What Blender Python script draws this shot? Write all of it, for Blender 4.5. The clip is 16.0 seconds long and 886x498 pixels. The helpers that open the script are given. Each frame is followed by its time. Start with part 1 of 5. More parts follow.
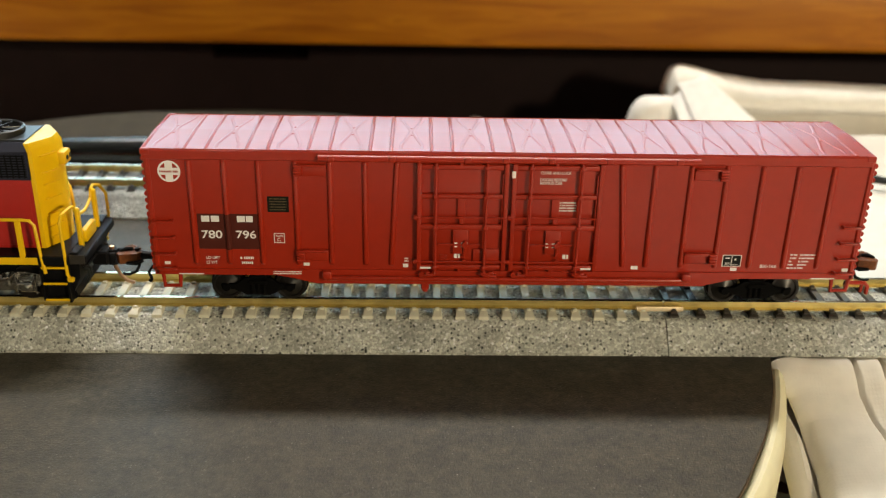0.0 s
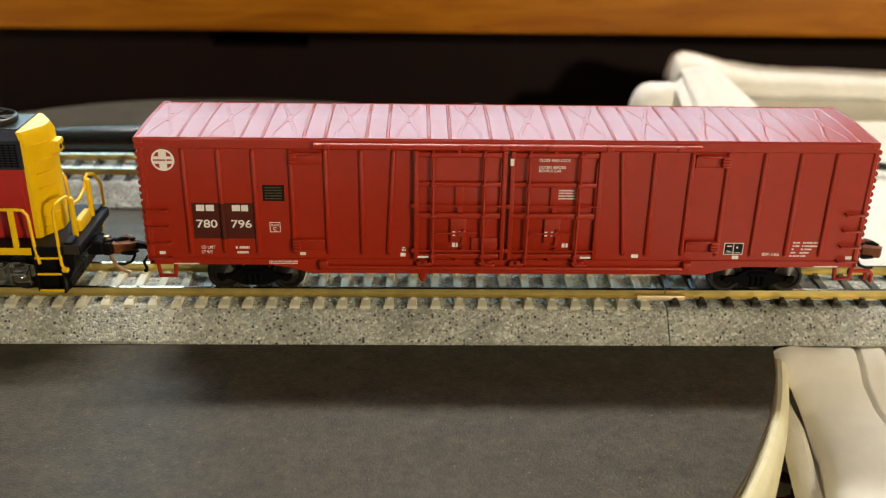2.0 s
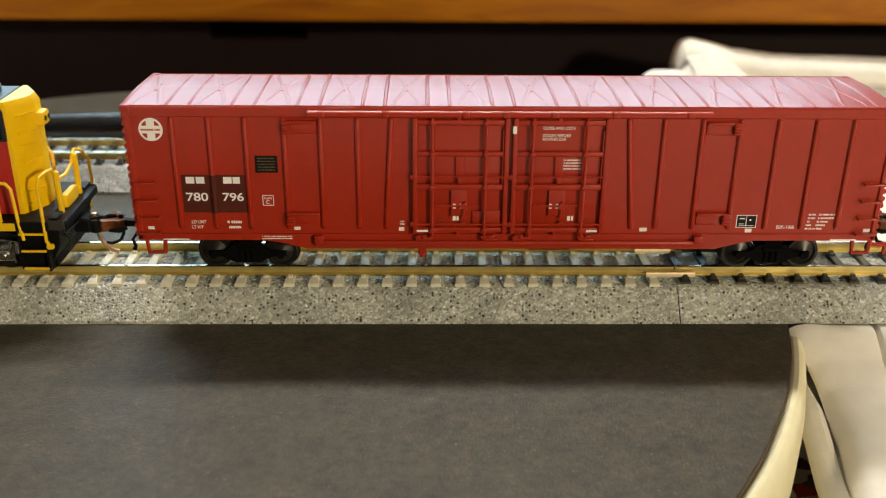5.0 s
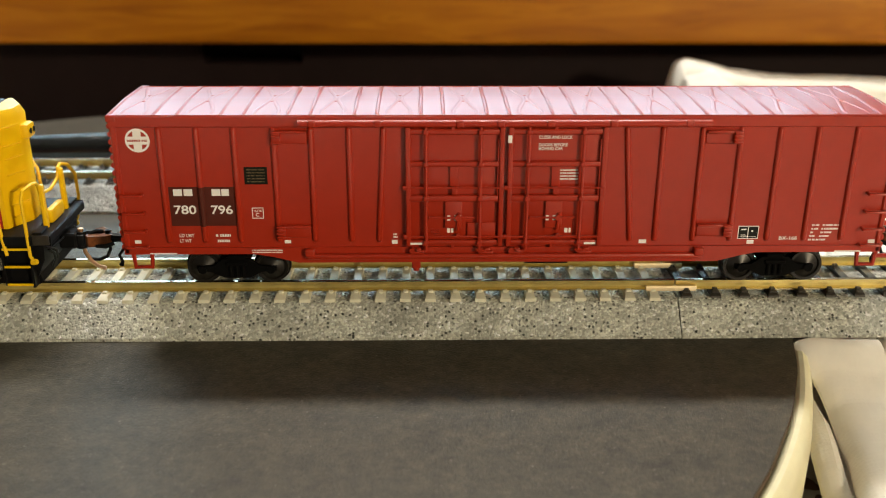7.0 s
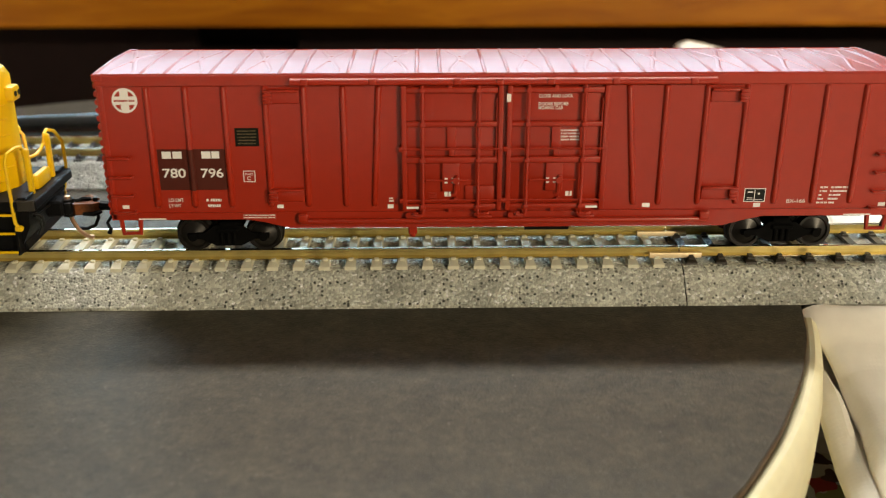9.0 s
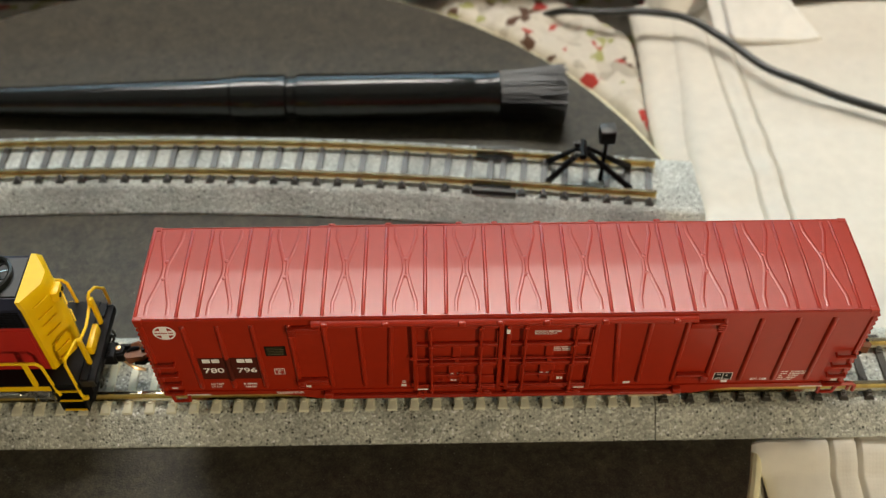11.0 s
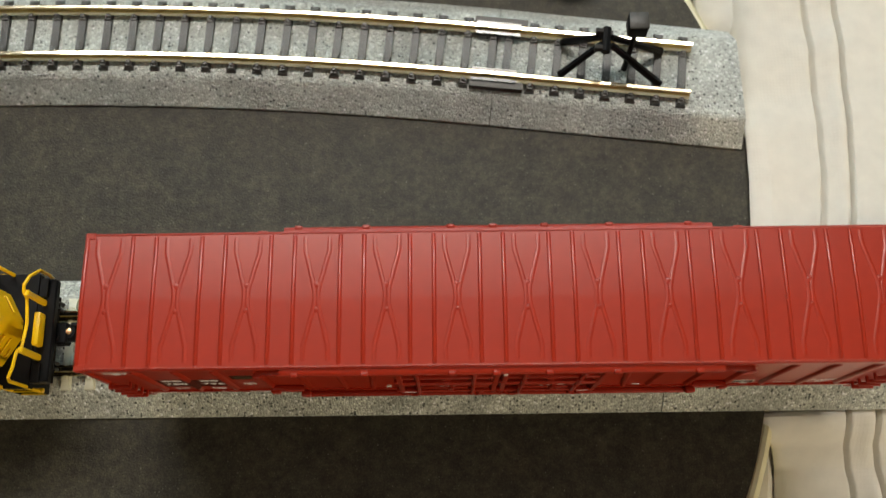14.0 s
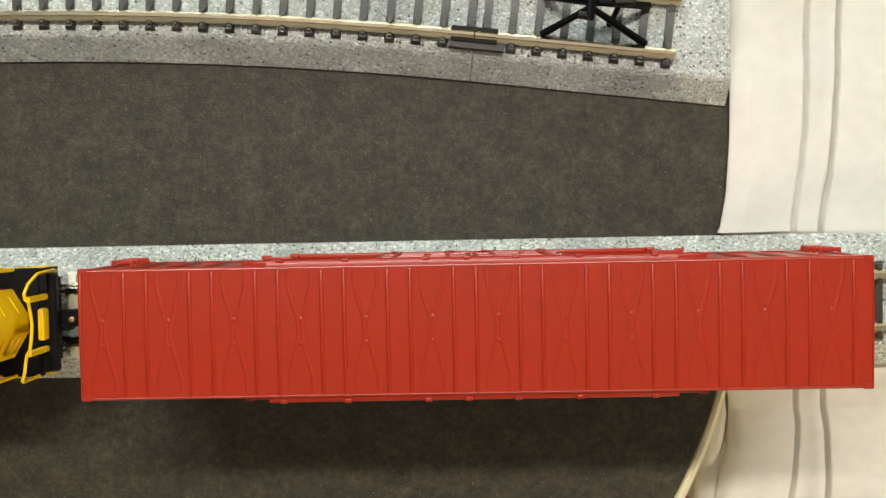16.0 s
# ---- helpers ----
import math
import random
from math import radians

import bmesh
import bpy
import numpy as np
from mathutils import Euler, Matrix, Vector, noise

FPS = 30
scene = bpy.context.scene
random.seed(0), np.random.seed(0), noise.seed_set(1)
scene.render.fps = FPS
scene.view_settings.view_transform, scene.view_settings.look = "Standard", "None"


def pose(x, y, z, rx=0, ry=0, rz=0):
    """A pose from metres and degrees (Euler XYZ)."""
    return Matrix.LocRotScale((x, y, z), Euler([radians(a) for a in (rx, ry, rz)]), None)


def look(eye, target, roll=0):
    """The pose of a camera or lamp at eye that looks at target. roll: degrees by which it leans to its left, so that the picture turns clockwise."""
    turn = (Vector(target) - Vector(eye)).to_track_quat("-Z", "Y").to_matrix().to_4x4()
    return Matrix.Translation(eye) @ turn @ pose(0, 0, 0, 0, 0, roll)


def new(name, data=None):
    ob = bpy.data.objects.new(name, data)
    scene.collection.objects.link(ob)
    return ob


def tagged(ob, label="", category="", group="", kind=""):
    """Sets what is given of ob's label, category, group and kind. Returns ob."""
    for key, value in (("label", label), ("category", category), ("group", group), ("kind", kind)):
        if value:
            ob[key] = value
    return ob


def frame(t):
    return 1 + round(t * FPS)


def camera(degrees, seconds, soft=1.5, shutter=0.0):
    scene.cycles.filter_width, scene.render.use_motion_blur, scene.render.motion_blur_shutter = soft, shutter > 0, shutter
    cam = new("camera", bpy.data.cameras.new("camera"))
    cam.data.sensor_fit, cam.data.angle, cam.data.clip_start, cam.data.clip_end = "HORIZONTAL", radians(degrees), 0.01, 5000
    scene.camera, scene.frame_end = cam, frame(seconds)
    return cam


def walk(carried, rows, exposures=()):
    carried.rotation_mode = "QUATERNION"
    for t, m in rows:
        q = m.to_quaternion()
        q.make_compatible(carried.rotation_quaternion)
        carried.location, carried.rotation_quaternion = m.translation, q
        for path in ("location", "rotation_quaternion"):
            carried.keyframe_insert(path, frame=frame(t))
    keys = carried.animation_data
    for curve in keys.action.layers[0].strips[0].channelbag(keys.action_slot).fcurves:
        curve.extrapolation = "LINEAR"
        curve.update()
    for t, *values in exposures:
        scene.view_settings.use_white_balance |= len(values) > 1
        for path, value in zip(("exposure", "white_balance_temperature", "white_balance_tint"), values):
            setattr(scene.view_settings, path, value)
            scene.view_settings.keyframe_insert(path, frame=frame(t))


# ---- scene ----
MM = 0.001

# ---- camera and its walk (millimetres, degrees) ----
cam = camera(49.21, 16.0, soft=1.1, shutter=0.5)
cam.data.dof.use_dof = True
cam.data.dof.focus_distance = 0.154
cam.data.dof.aperture_fstop = 24.0
ROWS = (
    (0, -15.58, -159.43, 87.00, 65.651, -1.134, -1.276),
    (0.5, -16.13, -158.57, 86.31, 65.502, -1.113, -1.379),
    (1, -13.81, -157.88, 86.15, 65.164, -1.010, -1.190),
    (1.5, -14.33, -157.86, 86.52, 65.109, -0.967, -1.230),
    (2, -14.34, -157.63, 86.24, 64.971, -0.856, -1.088),
    (2.5, -14.88, -157.33, 86.18, 64.857, -0.723, -1.038),
    (3, -14.87, -157.55, 86.69, 64.807, -0.576, -0.925),
    (3.5, -14.33, -157.77, 87.12, 64.721, -0.599, -0.931),
    (4, -14.68, -157.53, 87.33, 64.586, -0.618, -0.870),
    (4.2, -14.44, -157.23, 85.92, 64.660, -0.607, -0.796),
    (6.3, -12.75, -150.05, 70.39, 67.572, -0.270, -1.338),
    (6.5, -12.63, -150.32, 70.90, 67.604, -0.241, -1.287),
    (7, -12.72, -151.93, 73.03, 67.748, -0.239, -1.151),
    (7.5, -12.76, -151.85, 73.02, 67.789, -0.309, -1.243),
    (8, -12.50, -152.35, 73.95, 67.735, -0.331, -1.291),
    (8.5, -12.70, -152.29, 73.71, 67.826, -0.342, -1.333),
    (9, -12.32, -150.18, 65.20, 68.175, -0.032, -1.256),
    (9.5, -10.30, -138.75, 78.00, 65.295, -0.348, -1.117),
    (9.7, -11.23, -142.60, 90.98, 63.349, -0.164, -1.177),
    (11.8, -8.94, -64.61, 176.14, 27.040, 0.294, -0.476),
    (12, -8.34, -56.87, 173.76, 24.748, 0.240, -0.376),
    (12.5, -10.44, -43.22, 171.42, 20.245, 0.061, -0.210),
    (13, -10.10, -32.22, 174.12, 17.230, 0.192, -0.076),
    (13.5, -11.38, -34.59, 173.16, 16.465, -0.072, -0.344),
    (14, -7.78, -32.11, 170.58, 16.300, 0.406, -0.616),
    (14.5, -8.67, -2.06, 188.55, 2.568, 0.085, -0.254),
    (15, -11.54, 18.35, 196.41, -1.821, -0.020, -0.453),
    (15.5, -6.09, 19.53, 184.88, -2.279, 0.340, -1.011),
    (16, -2.53, 17.96, 182.51, -2.272, 0.745, -1.089),
)
walk(cam, [(r[0], pose(r[1] * MM, r[2] * MM, r[3] * MM, r[4], r[5], r[6])) for r in ROWS],
     exposures=((0.0, 0.38), (4.2, 0.38), (6.3, 0.52), (9.7, 0.54), (11.8, -0.27), (12.2, -0.06), (13.0, -0.01), (13.4, -0.16), (14.2, -0.22), (14.6, -0.12), (15.0, 0.12), (16.0, 0.12)))

# ---- world and lamps ----
world = bpy.data.worlds.new("world")
scene.world = world
world.use_nodes = True
world.node_tree.nodes["Background"].inputs[0].default_value = (1.0, 0.82, 0.6, 1)
world.node_tree.nodes["Background"].inputs[1].default_value = 0.01


def area(name, at, wide, deep, watts, color, target, shape="RECTANGLE"):
    data = bpy.data.lights.new(name, "AREA")
    data.shape, data.size, data.energy, data.color = shape, wide, watts, color
    if shape == "RECTANGLE":
        data.size_y = deep
    ob = new(name, data)
    ob.matrix_world = look(at, target)
    return ob


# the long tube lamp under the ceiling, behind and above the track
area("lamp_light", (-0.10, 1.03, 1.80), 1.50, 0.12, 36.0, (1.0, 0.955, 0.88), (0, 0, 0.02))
# added front fill for the car's near side; its lamp is unseen
area("front_fill", (1.02, -1.37, 0.52), 0.14, 0.14, 13.2, (1.0, 0.83, 0.56), (0, 0, 0.02), "DISK")


# ---- materials ----
def mat(name, base, rough=0.5, metal=0.0, vary=0.12, grain=1.0, bump=0.0, bump_mm=1.0, coat=0.0, rand=0.0, second=None, amount=0.5, spec=0.5):
    """A surface with colour variation at two scales (grain in millimetres) and fine relief."""
    m = bpy.data.materials.new(name)
    m.use_nodes = True
    nt = m.node_tree
    n, lk = nt.nodes, nt.links
    b = n["Principled BSDF"]
    b.inputs["Metallic"].default_value = metal
    b.inputs["Coat Weight"].default_value = coat
    b.inputs["Specular IOR Level"].default_value = spec
    tc = n.new("ShaderNodeTexCoord")
    fine, broad = n.new("ShaderNodeTexNoise"), n.new("ShaderNodeTexNoise")
    fine.inputs["Scale"].default_value = 1000.0 / grain
    fine.inputs["Detail"].default_value = 6
    broad.inputs["Scale"].default_value = 1000.0 / (grain * 14)
    broad.inputs["Detail"].default_value = 3
    for t in (fine, broad):
        lk.new(tc.outputs["Object"], t.inputs["Vector"])
    add = n.new("ShaderNodeMath")
    add.operation = "ADD"
    lk.new(fine.outputs["Fac"], add.inputs[0])
    lk.new(broad.outputs["Fac"], add.inputs[1])
    rng = n.new("ShaderNodeMapRange")
    rng.inputs["From Min"].default_value, rng.inputs["From Max"].default_value = 0.6, 1.4
    lk.new(add.outputs[0], rng.inputs["Value"])
    mix = n.new("ShaderNodeMix")
    mix.data_type = "RGBA"
    lo = tuple(c * (1 - vary) for c in base)
    hi = tuple(min(1, c * (1 + vary)) for c in base) if second is None else second
    mix.inputs[6].default_value, mix.inputs[7].default_value = (*lo, 1), (*hi, 1)
    lk.new(rng.outputs["Result"], mix.inputs[0])
    out = mix.outputs[2]
    if rand:
        info = n.new("ShaderNodeObjectInfo")
        hsv = n.new("ShaderNodeHueSaturation")
        r2 = n.new("ShaderNodeMapRange")
        r2.inputs["To Min"].default_value, r2.inputs["To Max"].default_value = 1 - rand, 1 + rand
        lk.new(info.outputs["Random"], r2.inputs["Value"])
        lk.new(r2.outputs["Result"], hsv.inputs["Value"])
        lk.new(out, hsv.inputs["Color"])
        out = hsv.outputs["Color"]
    lk.new(out, b.inputs["Base Color"])
    rr = n.new("ShaderNodeMapRange")
    rr.inputs["To Min"].default_value, rr.inputs["To Max"].default_value = max(0.02, rough - 0.06), min(1, rough + 0.06)
    lk.new(fine.outputs["Fac"], rr.inputs["Value"])
    lk.new(rr.outputs["Result"], b.inputs["Roughness"])
    if bump:
        bn = n.new("ShaderNodeTexNoise")
        bn.inputs["Scale"].default_value = 1000.0 / bump_mm
        bn.inputs["Detail"].default_value = 4
        lk.new(tc.outputs["Object"], bn.inputs["Vector"])
        bp = n.new("ShaderNodeBump")
        bp.inputs["Strength"].default_value = bump
        bp.inputs["Distance"].default_value = bump_mm * 0.3 * MM
        lk.new(bn.outputs["Fac"], bp.inputs["Height"])
        lk.new(bp.outputs["Normal"], b.inputs["Normal"])
    return m


def ramp_node(nt, stops, src):
    r = nt.nodes.new("ShaderNodeValToRGB")
    while len(r.color_ramp.elements) < len(stops):
        r.color_ramp.elements.new(0.5)
    for e, (p, c) in zip(r.color_ramp.elements, stops):
        e.position, e.color = p, (*c, 1)
    nt.links.new(src, r.inputs["Fac"])
    return r.outputs["Color"]


def ballast_material(name, light, dark, specks=0.5, spread=1.0, depth=0.15):
    """Moulded granite ballast: pale grains of half a millimetre among black specks."""
    m = bpy.data.materials.new(name)
    m.use_nodes = True
    nt = m.node_tree
    n, lk = nt.nodes, nt.links
    b = n["Principled BSDF"]
    tc = n.new("ShaderNodeTexCoord")
    warp = n.new("ShaderNodeTexNoise")
    warp.inputs["Scale"].default_value, warp.inputs["Detail"].default_value = 1000 / 0.35, 2
    lk.new(tc.outputs["Object"], warp.inputs["Vector"])
    shift = n.new("ShaderNodeVectorMath")
    shift.operation = "MULTIPLY_ADD"
    shift.inputs[1].default_value = (0.32 * MM,) * 3
    lk.new(warp.outputs["Color"], shift.inputs[0])
    lk.new(tc.outputs["Object"], shift.inputs[2])

    def cells(size, stops):
        v = n.new("ShaderNodeTexVoronoi")
        v.inputs["Scale"].default_value = 1000 / size
        lk.new(shift.outputs[0], v.inputs["Vector"])
        sep = n.new("ShaderNodeSeparateColor")
        lk.new(v.outputs["Color"], sep.inputs["Color"])
        return v, ramp_node(nt, stops, sep.outputs["Red"])

    low = tuple(0.72 * a + 0.28 * d for a, d in zip(light, dark))
    grains, col = cells(0.42, [(0.0, low), (0.3, tuple((1 - 0.3 * spread) * c for c in light)), (0.7, light), (0.93, tuple(min(1, 1.2 * c) for c in light)), (1.0, tuple(min(0.85, (1 + 0.8 * spread) * c) for c in light))])
    spots, black = cells(0.60, [(0.0, (1, 1, 1)), (0.10 * specks, (1, 1, 1)), (0.22 * specks, (0.35, 0.35, 0.35)), (0.4 * specks, (0, 0, 0))])
    core = ramp_node(nt, [(0.25, (1, 1, 1)), (0.5, (0, 0, 0))], spots.outputs["Distance"])
    both = n.new("ShaderNodeMix")
    both.data_type, both.blend_type = "RGBA", "MULTIPLY"
    both.inputs[0].default_value = 1.0
    lk.new(black, both.inputs[6])
    lk.new(core, both.inputs[7])
    mix = n.new("ShaderNodeMix")
    mix.data_type = "RGBA"
    lk.new(both.outputs[2], mix.inputs[0])
    lk.new(col, mix.inputs[6])
    mix.inputs[7].default_value = (*dark, 1)
    big = n.new("ShaderNodeTexNoise")
    big.inputs["Scale"].default_value, big.inputs["Detail"].default_value = 80, 6
    lk.new(tc.outputs["Object"], big.inputs["Vector"])
    r2 = n.new("ShaderNodeMapRange")
    r2.inputs["From Min"].default_value, r2.inputs["From Max"].default_value = 0.3, 0.7
    r2.inputs["To Min"].default_value, r2.inputs["To Max"].default_value = 0.75, 1.25
    lk.new(big.outputs["Fac"], r2.inputs["Value"])
    hsv = n.new("ShaderNodeHueSaturation")
    lk.new(r2.outputs["Result"], hsv.inputs["Value"])
    lk.new(mix.outputs[2], hsv.inputs["Color"])
    lk.new(hsv.outputs["Color"], b.inputs["Base Color"])
    b.inputs["Roughness"].default_value = 0.4
    bp = n.new("ShaderNodeBump")
    bp.inputs["Strength"].default_value = 1.0
    bp.inputs["Distance"].default_value = depth * MM
    bp.invert = True
    lk.new(grains.outputs["Distance"], bp.inputs["Height"])
    lk.new(bp.outputs["Normal"], b.inputs["Normal"])
    return m


def paper_material():
    """Black board paper with faint pale fibres and dust."""
    m = mat("black_paper", (0.0395, 0.0342, 0.0212), 0.52, vary=0.6, grain=0.35, bump=1.0, bump_mm=0.40, spec=0.31)
    nt = m.node_tree
    b = nt.nodes["Principled BSDF"]
    old = b.inputs["Base Color"].links[0].from_socket
    tc = nt.nodes.new("ShaderNodeTexCoord")
    v = nt.nodes.new("ShaderNodeTexVoronoi")
    v.inputs["Scale"].default_value = 1000 / 0.50
    nt.links.new(tc.outputs["Object"], v.inputs["Vector"])
    r = ramp_node(nt, [(0.0, (1, 1, 1)), (0.14, (1, 1, 1)), (0.36, (0, 0, 0))], v.outputs["Distance"])
    sep = nt.nodes.new("ShaderNodeSeparateColor")
    nt.links.new(v.outputs["Color"], sep.inputs["Color"])
    pick = ramp_node(nt, [(0.0, (0, 0, 0)), (0.25, (0, 0, 0)), (0.85, (0.10, 0.10, 0.10)), (0.97, (0.18, 0.18, 0.18)), (1.0, (0.45, 0.45, 0.45))], sep.outputs["Green"])
    mul = nt.nodes.new("ShaderNodeMix")
    mul.data_type, mul.blend_type = "RGBA", "MULTIPLY"
    mul.inputs[0].default_value = 1.0
    nt.links.new(r, mul.inputs[6])
    nt.links.new(pick, mul.inputs[7])
    mix = nt.nodes.new("ShaderNodeMix")
    mix.data_type = "RGBA"
    nt.links.new(mul.outputs[2], mix.inputs[0])
    nt.links.new(old, mix.inputs[6])
    mix.inputs[7].default_value = (0.28, 0.27, 0.22, 1)
    # soft fibre mottling a millimetre or two across
    fibre = nt.nodes.new("ShaderNodeTexNoise")
    fibre.inputs["Scale"].default_value, fibre.inputs["Detail"].default_value, fibre.inputs["Roughness"].default_value = 1000 / 1.5, 5, 0.75
    nt.links.new(tc.outputs["Object"], fibre.inputs["Vector"])
    level = nt.nodes.new("ShaderNodeMapRange")
    level.inputs["From Min"].default_value, level.inputs["From Max"].default_value = 0.3, 0.7
    level.inputs["To Min"].default_value, level.inputs["To Max"].default_value = 0.45, 1.6
    nt.links.new(fibre.outputs["Fac"], level.inputs["Value"])
    hsv = nt.nodes.new("ShaderNodeHueSaturation")
    nt.links.new(level.outputs["Result"], hsv.inputs["Value"])
    nt.links.new(mix.outputs[2], hsv.inputs["Color"])
    nt.links.new(hsv.outputs["Color"], b.inputs["Base Color"])
    return m


def wood_material():
    m = bpy.data.materials.new("varnished_wood")
    m.use_nodes = True
    nt = m.node_tree
    n, lk = nt.nodes, nt.links
    b = n["Principled BSDF"]
    tc, mp = n.new("ShaderNodeTexCoord"), n.new("ShaderNodeMapping")
    mp.inputs["Scale"].default_value = (14, 120, 120)
    lk.new(tc.outputs["Object"], mp.inputs["Vector"])
    a = n.new("ShaderNodeTexNoise")
    a.inputs["Scale"].default_value, a.inputs["Detail"].default_value, a.inputs["Distortion"].default_value = 1.4, 6, 1.2
    lk.new(mp.outputs["Vector"], a.inputs["Vector"])
    col = ramp_node(nt, [(0.25, (0.24, 0.070, 0.002)), (0.5, (0.35, 0.118, 0.003)), (0.62, (0.41, 0.148, 0.004)), (0.8, (0.255, 0.078, 0.002))], a.outputs["Fac"])
    lk.new(col, b.inputs["Base Color"])
    b.inputs["Roughness"].default_value = 0.45
    b.inputs["Specular IOR Level"].default_value = 0.2
    return m


def cloth_material(name, base):
    m = mat(name, base, 0.9, vary=0.08, grain=3.0)
    nt = m.node_tree
    tc = nt.nodes.new("ShaderNodeTexCoord")
    w1, w2 = nt.nodes.new("ShaderNodeTexWave"), nt.nodes.new("ShaderNodeTexWave")
    w1.inputs["Scale"].default_value = w2.inputs["Scale"].default_value = 480
    w1.bands_direction, w2.bands_direction = "X", "Y"
    add = nt.nodes.new("ShaderNodeMath")
    add.operation = "ADD"
    for k, w in enumerate((w1, w2)):
        w.inputs["Distortion"].default_value = 4.0
        w.inputs["Detail Scale"].default_value = 3.0
        nt.links.new(tc.outputs["Object"], w.inputs["Vector"])
        nt.links.new(w.outputs["Fac"], add.inputs[k])
    bp = nt.nodes.new("ShaderNodeBump")
    bp.inputs["Strength"].default_value = 0.10
    bp.inputs["Distance"].default_value = 0.1 * MM
    nt.links.new(add.outputs[0], bp.inputs["Height"])
    nt.links.new(bp.outputs["Normal"], nt.nodes["Principled BSDF"].inputs["Normal"])
    return m


def quilt_material():
    """Printed bedspread: red, green and white blotches."""
    m = bpy.data.materials.new("printed_cotton")
    m.use_nodes = True
    nt = m.node_tree
    n, lk = nt.nodes, nt.links
    b = n["Principled BSDF"]
    tc = n.new("ShaderNodeTexCoord")
    warp = n.new("ShaderNodeTexNoise")
    warp.inputs["Scale"].default_value, warp.inputs["Detail"].default_value = 1000 / 4, 3
    lk.new(tc.outputs["Object"], warp.inputs["Vector"])
    shift = n.new("ShaderNodeVectorMath")
    shift.operation = "MULTIPLY_ADD"
    shift.inputs[1].default_value = (4 * MM,) * 3
    lk.new(warp.outputs["Color"], shift.inputs[0])
    lk.new(tc.outputs["Object"], shift.inputs[2])
    v = n.new("ShaderNodeTexVoronoi")
    v.inputs["Scale"].default_value = 1000 / 3.4
    lk.new(shift.outputs[0], v.inputs["Vector"])
    sep = n.new("ShaderNodeSeparateColor")
    lk.new(v.outputs["Color"], sep.inputs["Color"])
    col = ramp_node(nt, [(0.0, (0.42, 0.04, 0.03)), (0.06, (0.36, 0.36, 0.14)), (0.13, (0.62, 0.58, 0.50)), (0.66, (0.44, 0.40, 0.33)), (0.78, (0.56, 0.52, 0.44)), (0.94, (0.10, 0.05, 0.03))], sep.outputs["Red"])
    n["Color Ramp"].color_ramp.interpolation = "CONSTANT"
    lk.new(col, b.inputs["Base Color"])
    b.inputs["Roughness"].default_value = 0.9
    return m


RED = mat("red_plastic", (0.345, 0.0210, 0.0052), 0.40, vary=0.08, grain=1.5, bump=0.02, bump_mm=0.5, spec=0.05)
RED.node_tree.nodes["Principled BSDF"].inputs["Coat Weight"].default_value = 0.85
RED.node_tree.nodes["Principled BSDF"].inputs["Coat Roughness"].default_value = 0.28
PATCH = mat("maroon_paint", (0.078, 0.014, 0.008), 0.5, vary=0.1, spec=0.25)
WHITE = mat("white_print", (0.86, 0.85, 0.83), 0.6, vary=0.06, grain=0.4)
BLACKPRINT = mat("black_print", (0.005, 0.006, 0.004), 0.5, spec=0.2)
BLACK = mat("black_plastic", (0.004, 0.004, 0.0045), 0.5, vary=0.2, bump=0.1, bump_mm=0.6, spec=0.15)
ROOFBLACK = mat("satin_black_plastic", (0.012, 0.014, 0.013), 0.36, vary=0.2, bump=0.1, bump_mm=0.6, spec=0.6)
RAILFOOT = mat("bright_gold_rail_foot", (0.86, 0.77, 0.53), 0.2, metal=1.0, vary=0.1, grain=2.0)
# blacker and duller than BLACK, for trucks and underframe
TRUCKBLACK = mat("matt_black_truck_plastic", (0.003, 0.003, 0.003), 0.7, vary=0.3, bump=0.2, bump_mm=0.5, spec=0.05)
GLOSS = mat("glossy_black_lacquer", (0.006, 0.007, 0.0065), 0.16, vary=0.2, grain=4, spec=0.5)
YELLOW = mat("yellow_plastic", (0.86, 0.53, 0.002), 0.34, vary=0.05, grain=1.5, bump=0.05, bump_mm=0.6)
LOCORED = mat("scarlet_plastic", (0.42, 0.018, 0.012), 0.42, vary=0.06, grain=1.5)
NAVY = mat("blue_black_plastic", (0.012, 0.014, 0.030), 0.45, vary=0.2)
SILVER = mat("silver_paint", (0.60, 0.59, 0.56), 0.2, metal=1.0, vary=0.3, grain=0.6, bump=0.35, bump_mm=0.7)
BRASS = mat("rail_nickel_brass", (0.78, 0.70, 0.52), 0.12, metal=1.0, vary=0.10, grain=2.0)
RAILWEB = mat("rail_web_bronze", (0.68, 0.55, 0.20), 0.32, metal=0.75, vary=0.15, grain=2.0)
JOINER = mat("tan_metal_joiner", (0.74, 0.60, 0.38), 0.38, metal=0.6, vary=0.12, grain=1.0, bump=0.2, bump_mm=0.8)
COPPER = mat("copper_wire", (0.85, 0.52, 0.30), 0.3, metal=1.0, vary=0.1)
RUST = mat("brown_coupler_plastic", (0.15, 0.048, 0.013), 0.42, vary=0.6, grain=0.8, bump=0.4, bump_mm=0.8, spec=0.3)
STEEL = mat("blackened_wheel_steel", (0.012, 0.010, 0.008), 0.38, metal=0.3, vary=0.2)
TIE_GREY = mat("concrete_tie_plastic", (0.66, 0.64, 0.50), 0.5, vary=0.12, grain=0.8, rand=0.08)
TIE_DARK = mat("dark_tie_plastic", (0.035, 0.030, 0.022), 0.42, vary=0.3, grain=0.5, bump=0.5, bump_mm=0.35, rand=0.2)
TIE_OLD = mat("grey_tie_plastic", (0.034, 0.033, 0.028), 0.46, vary=0.5, grain=0.5, bump=0.8, bump_mm=0.45, rand=0.25, spec=0.9)
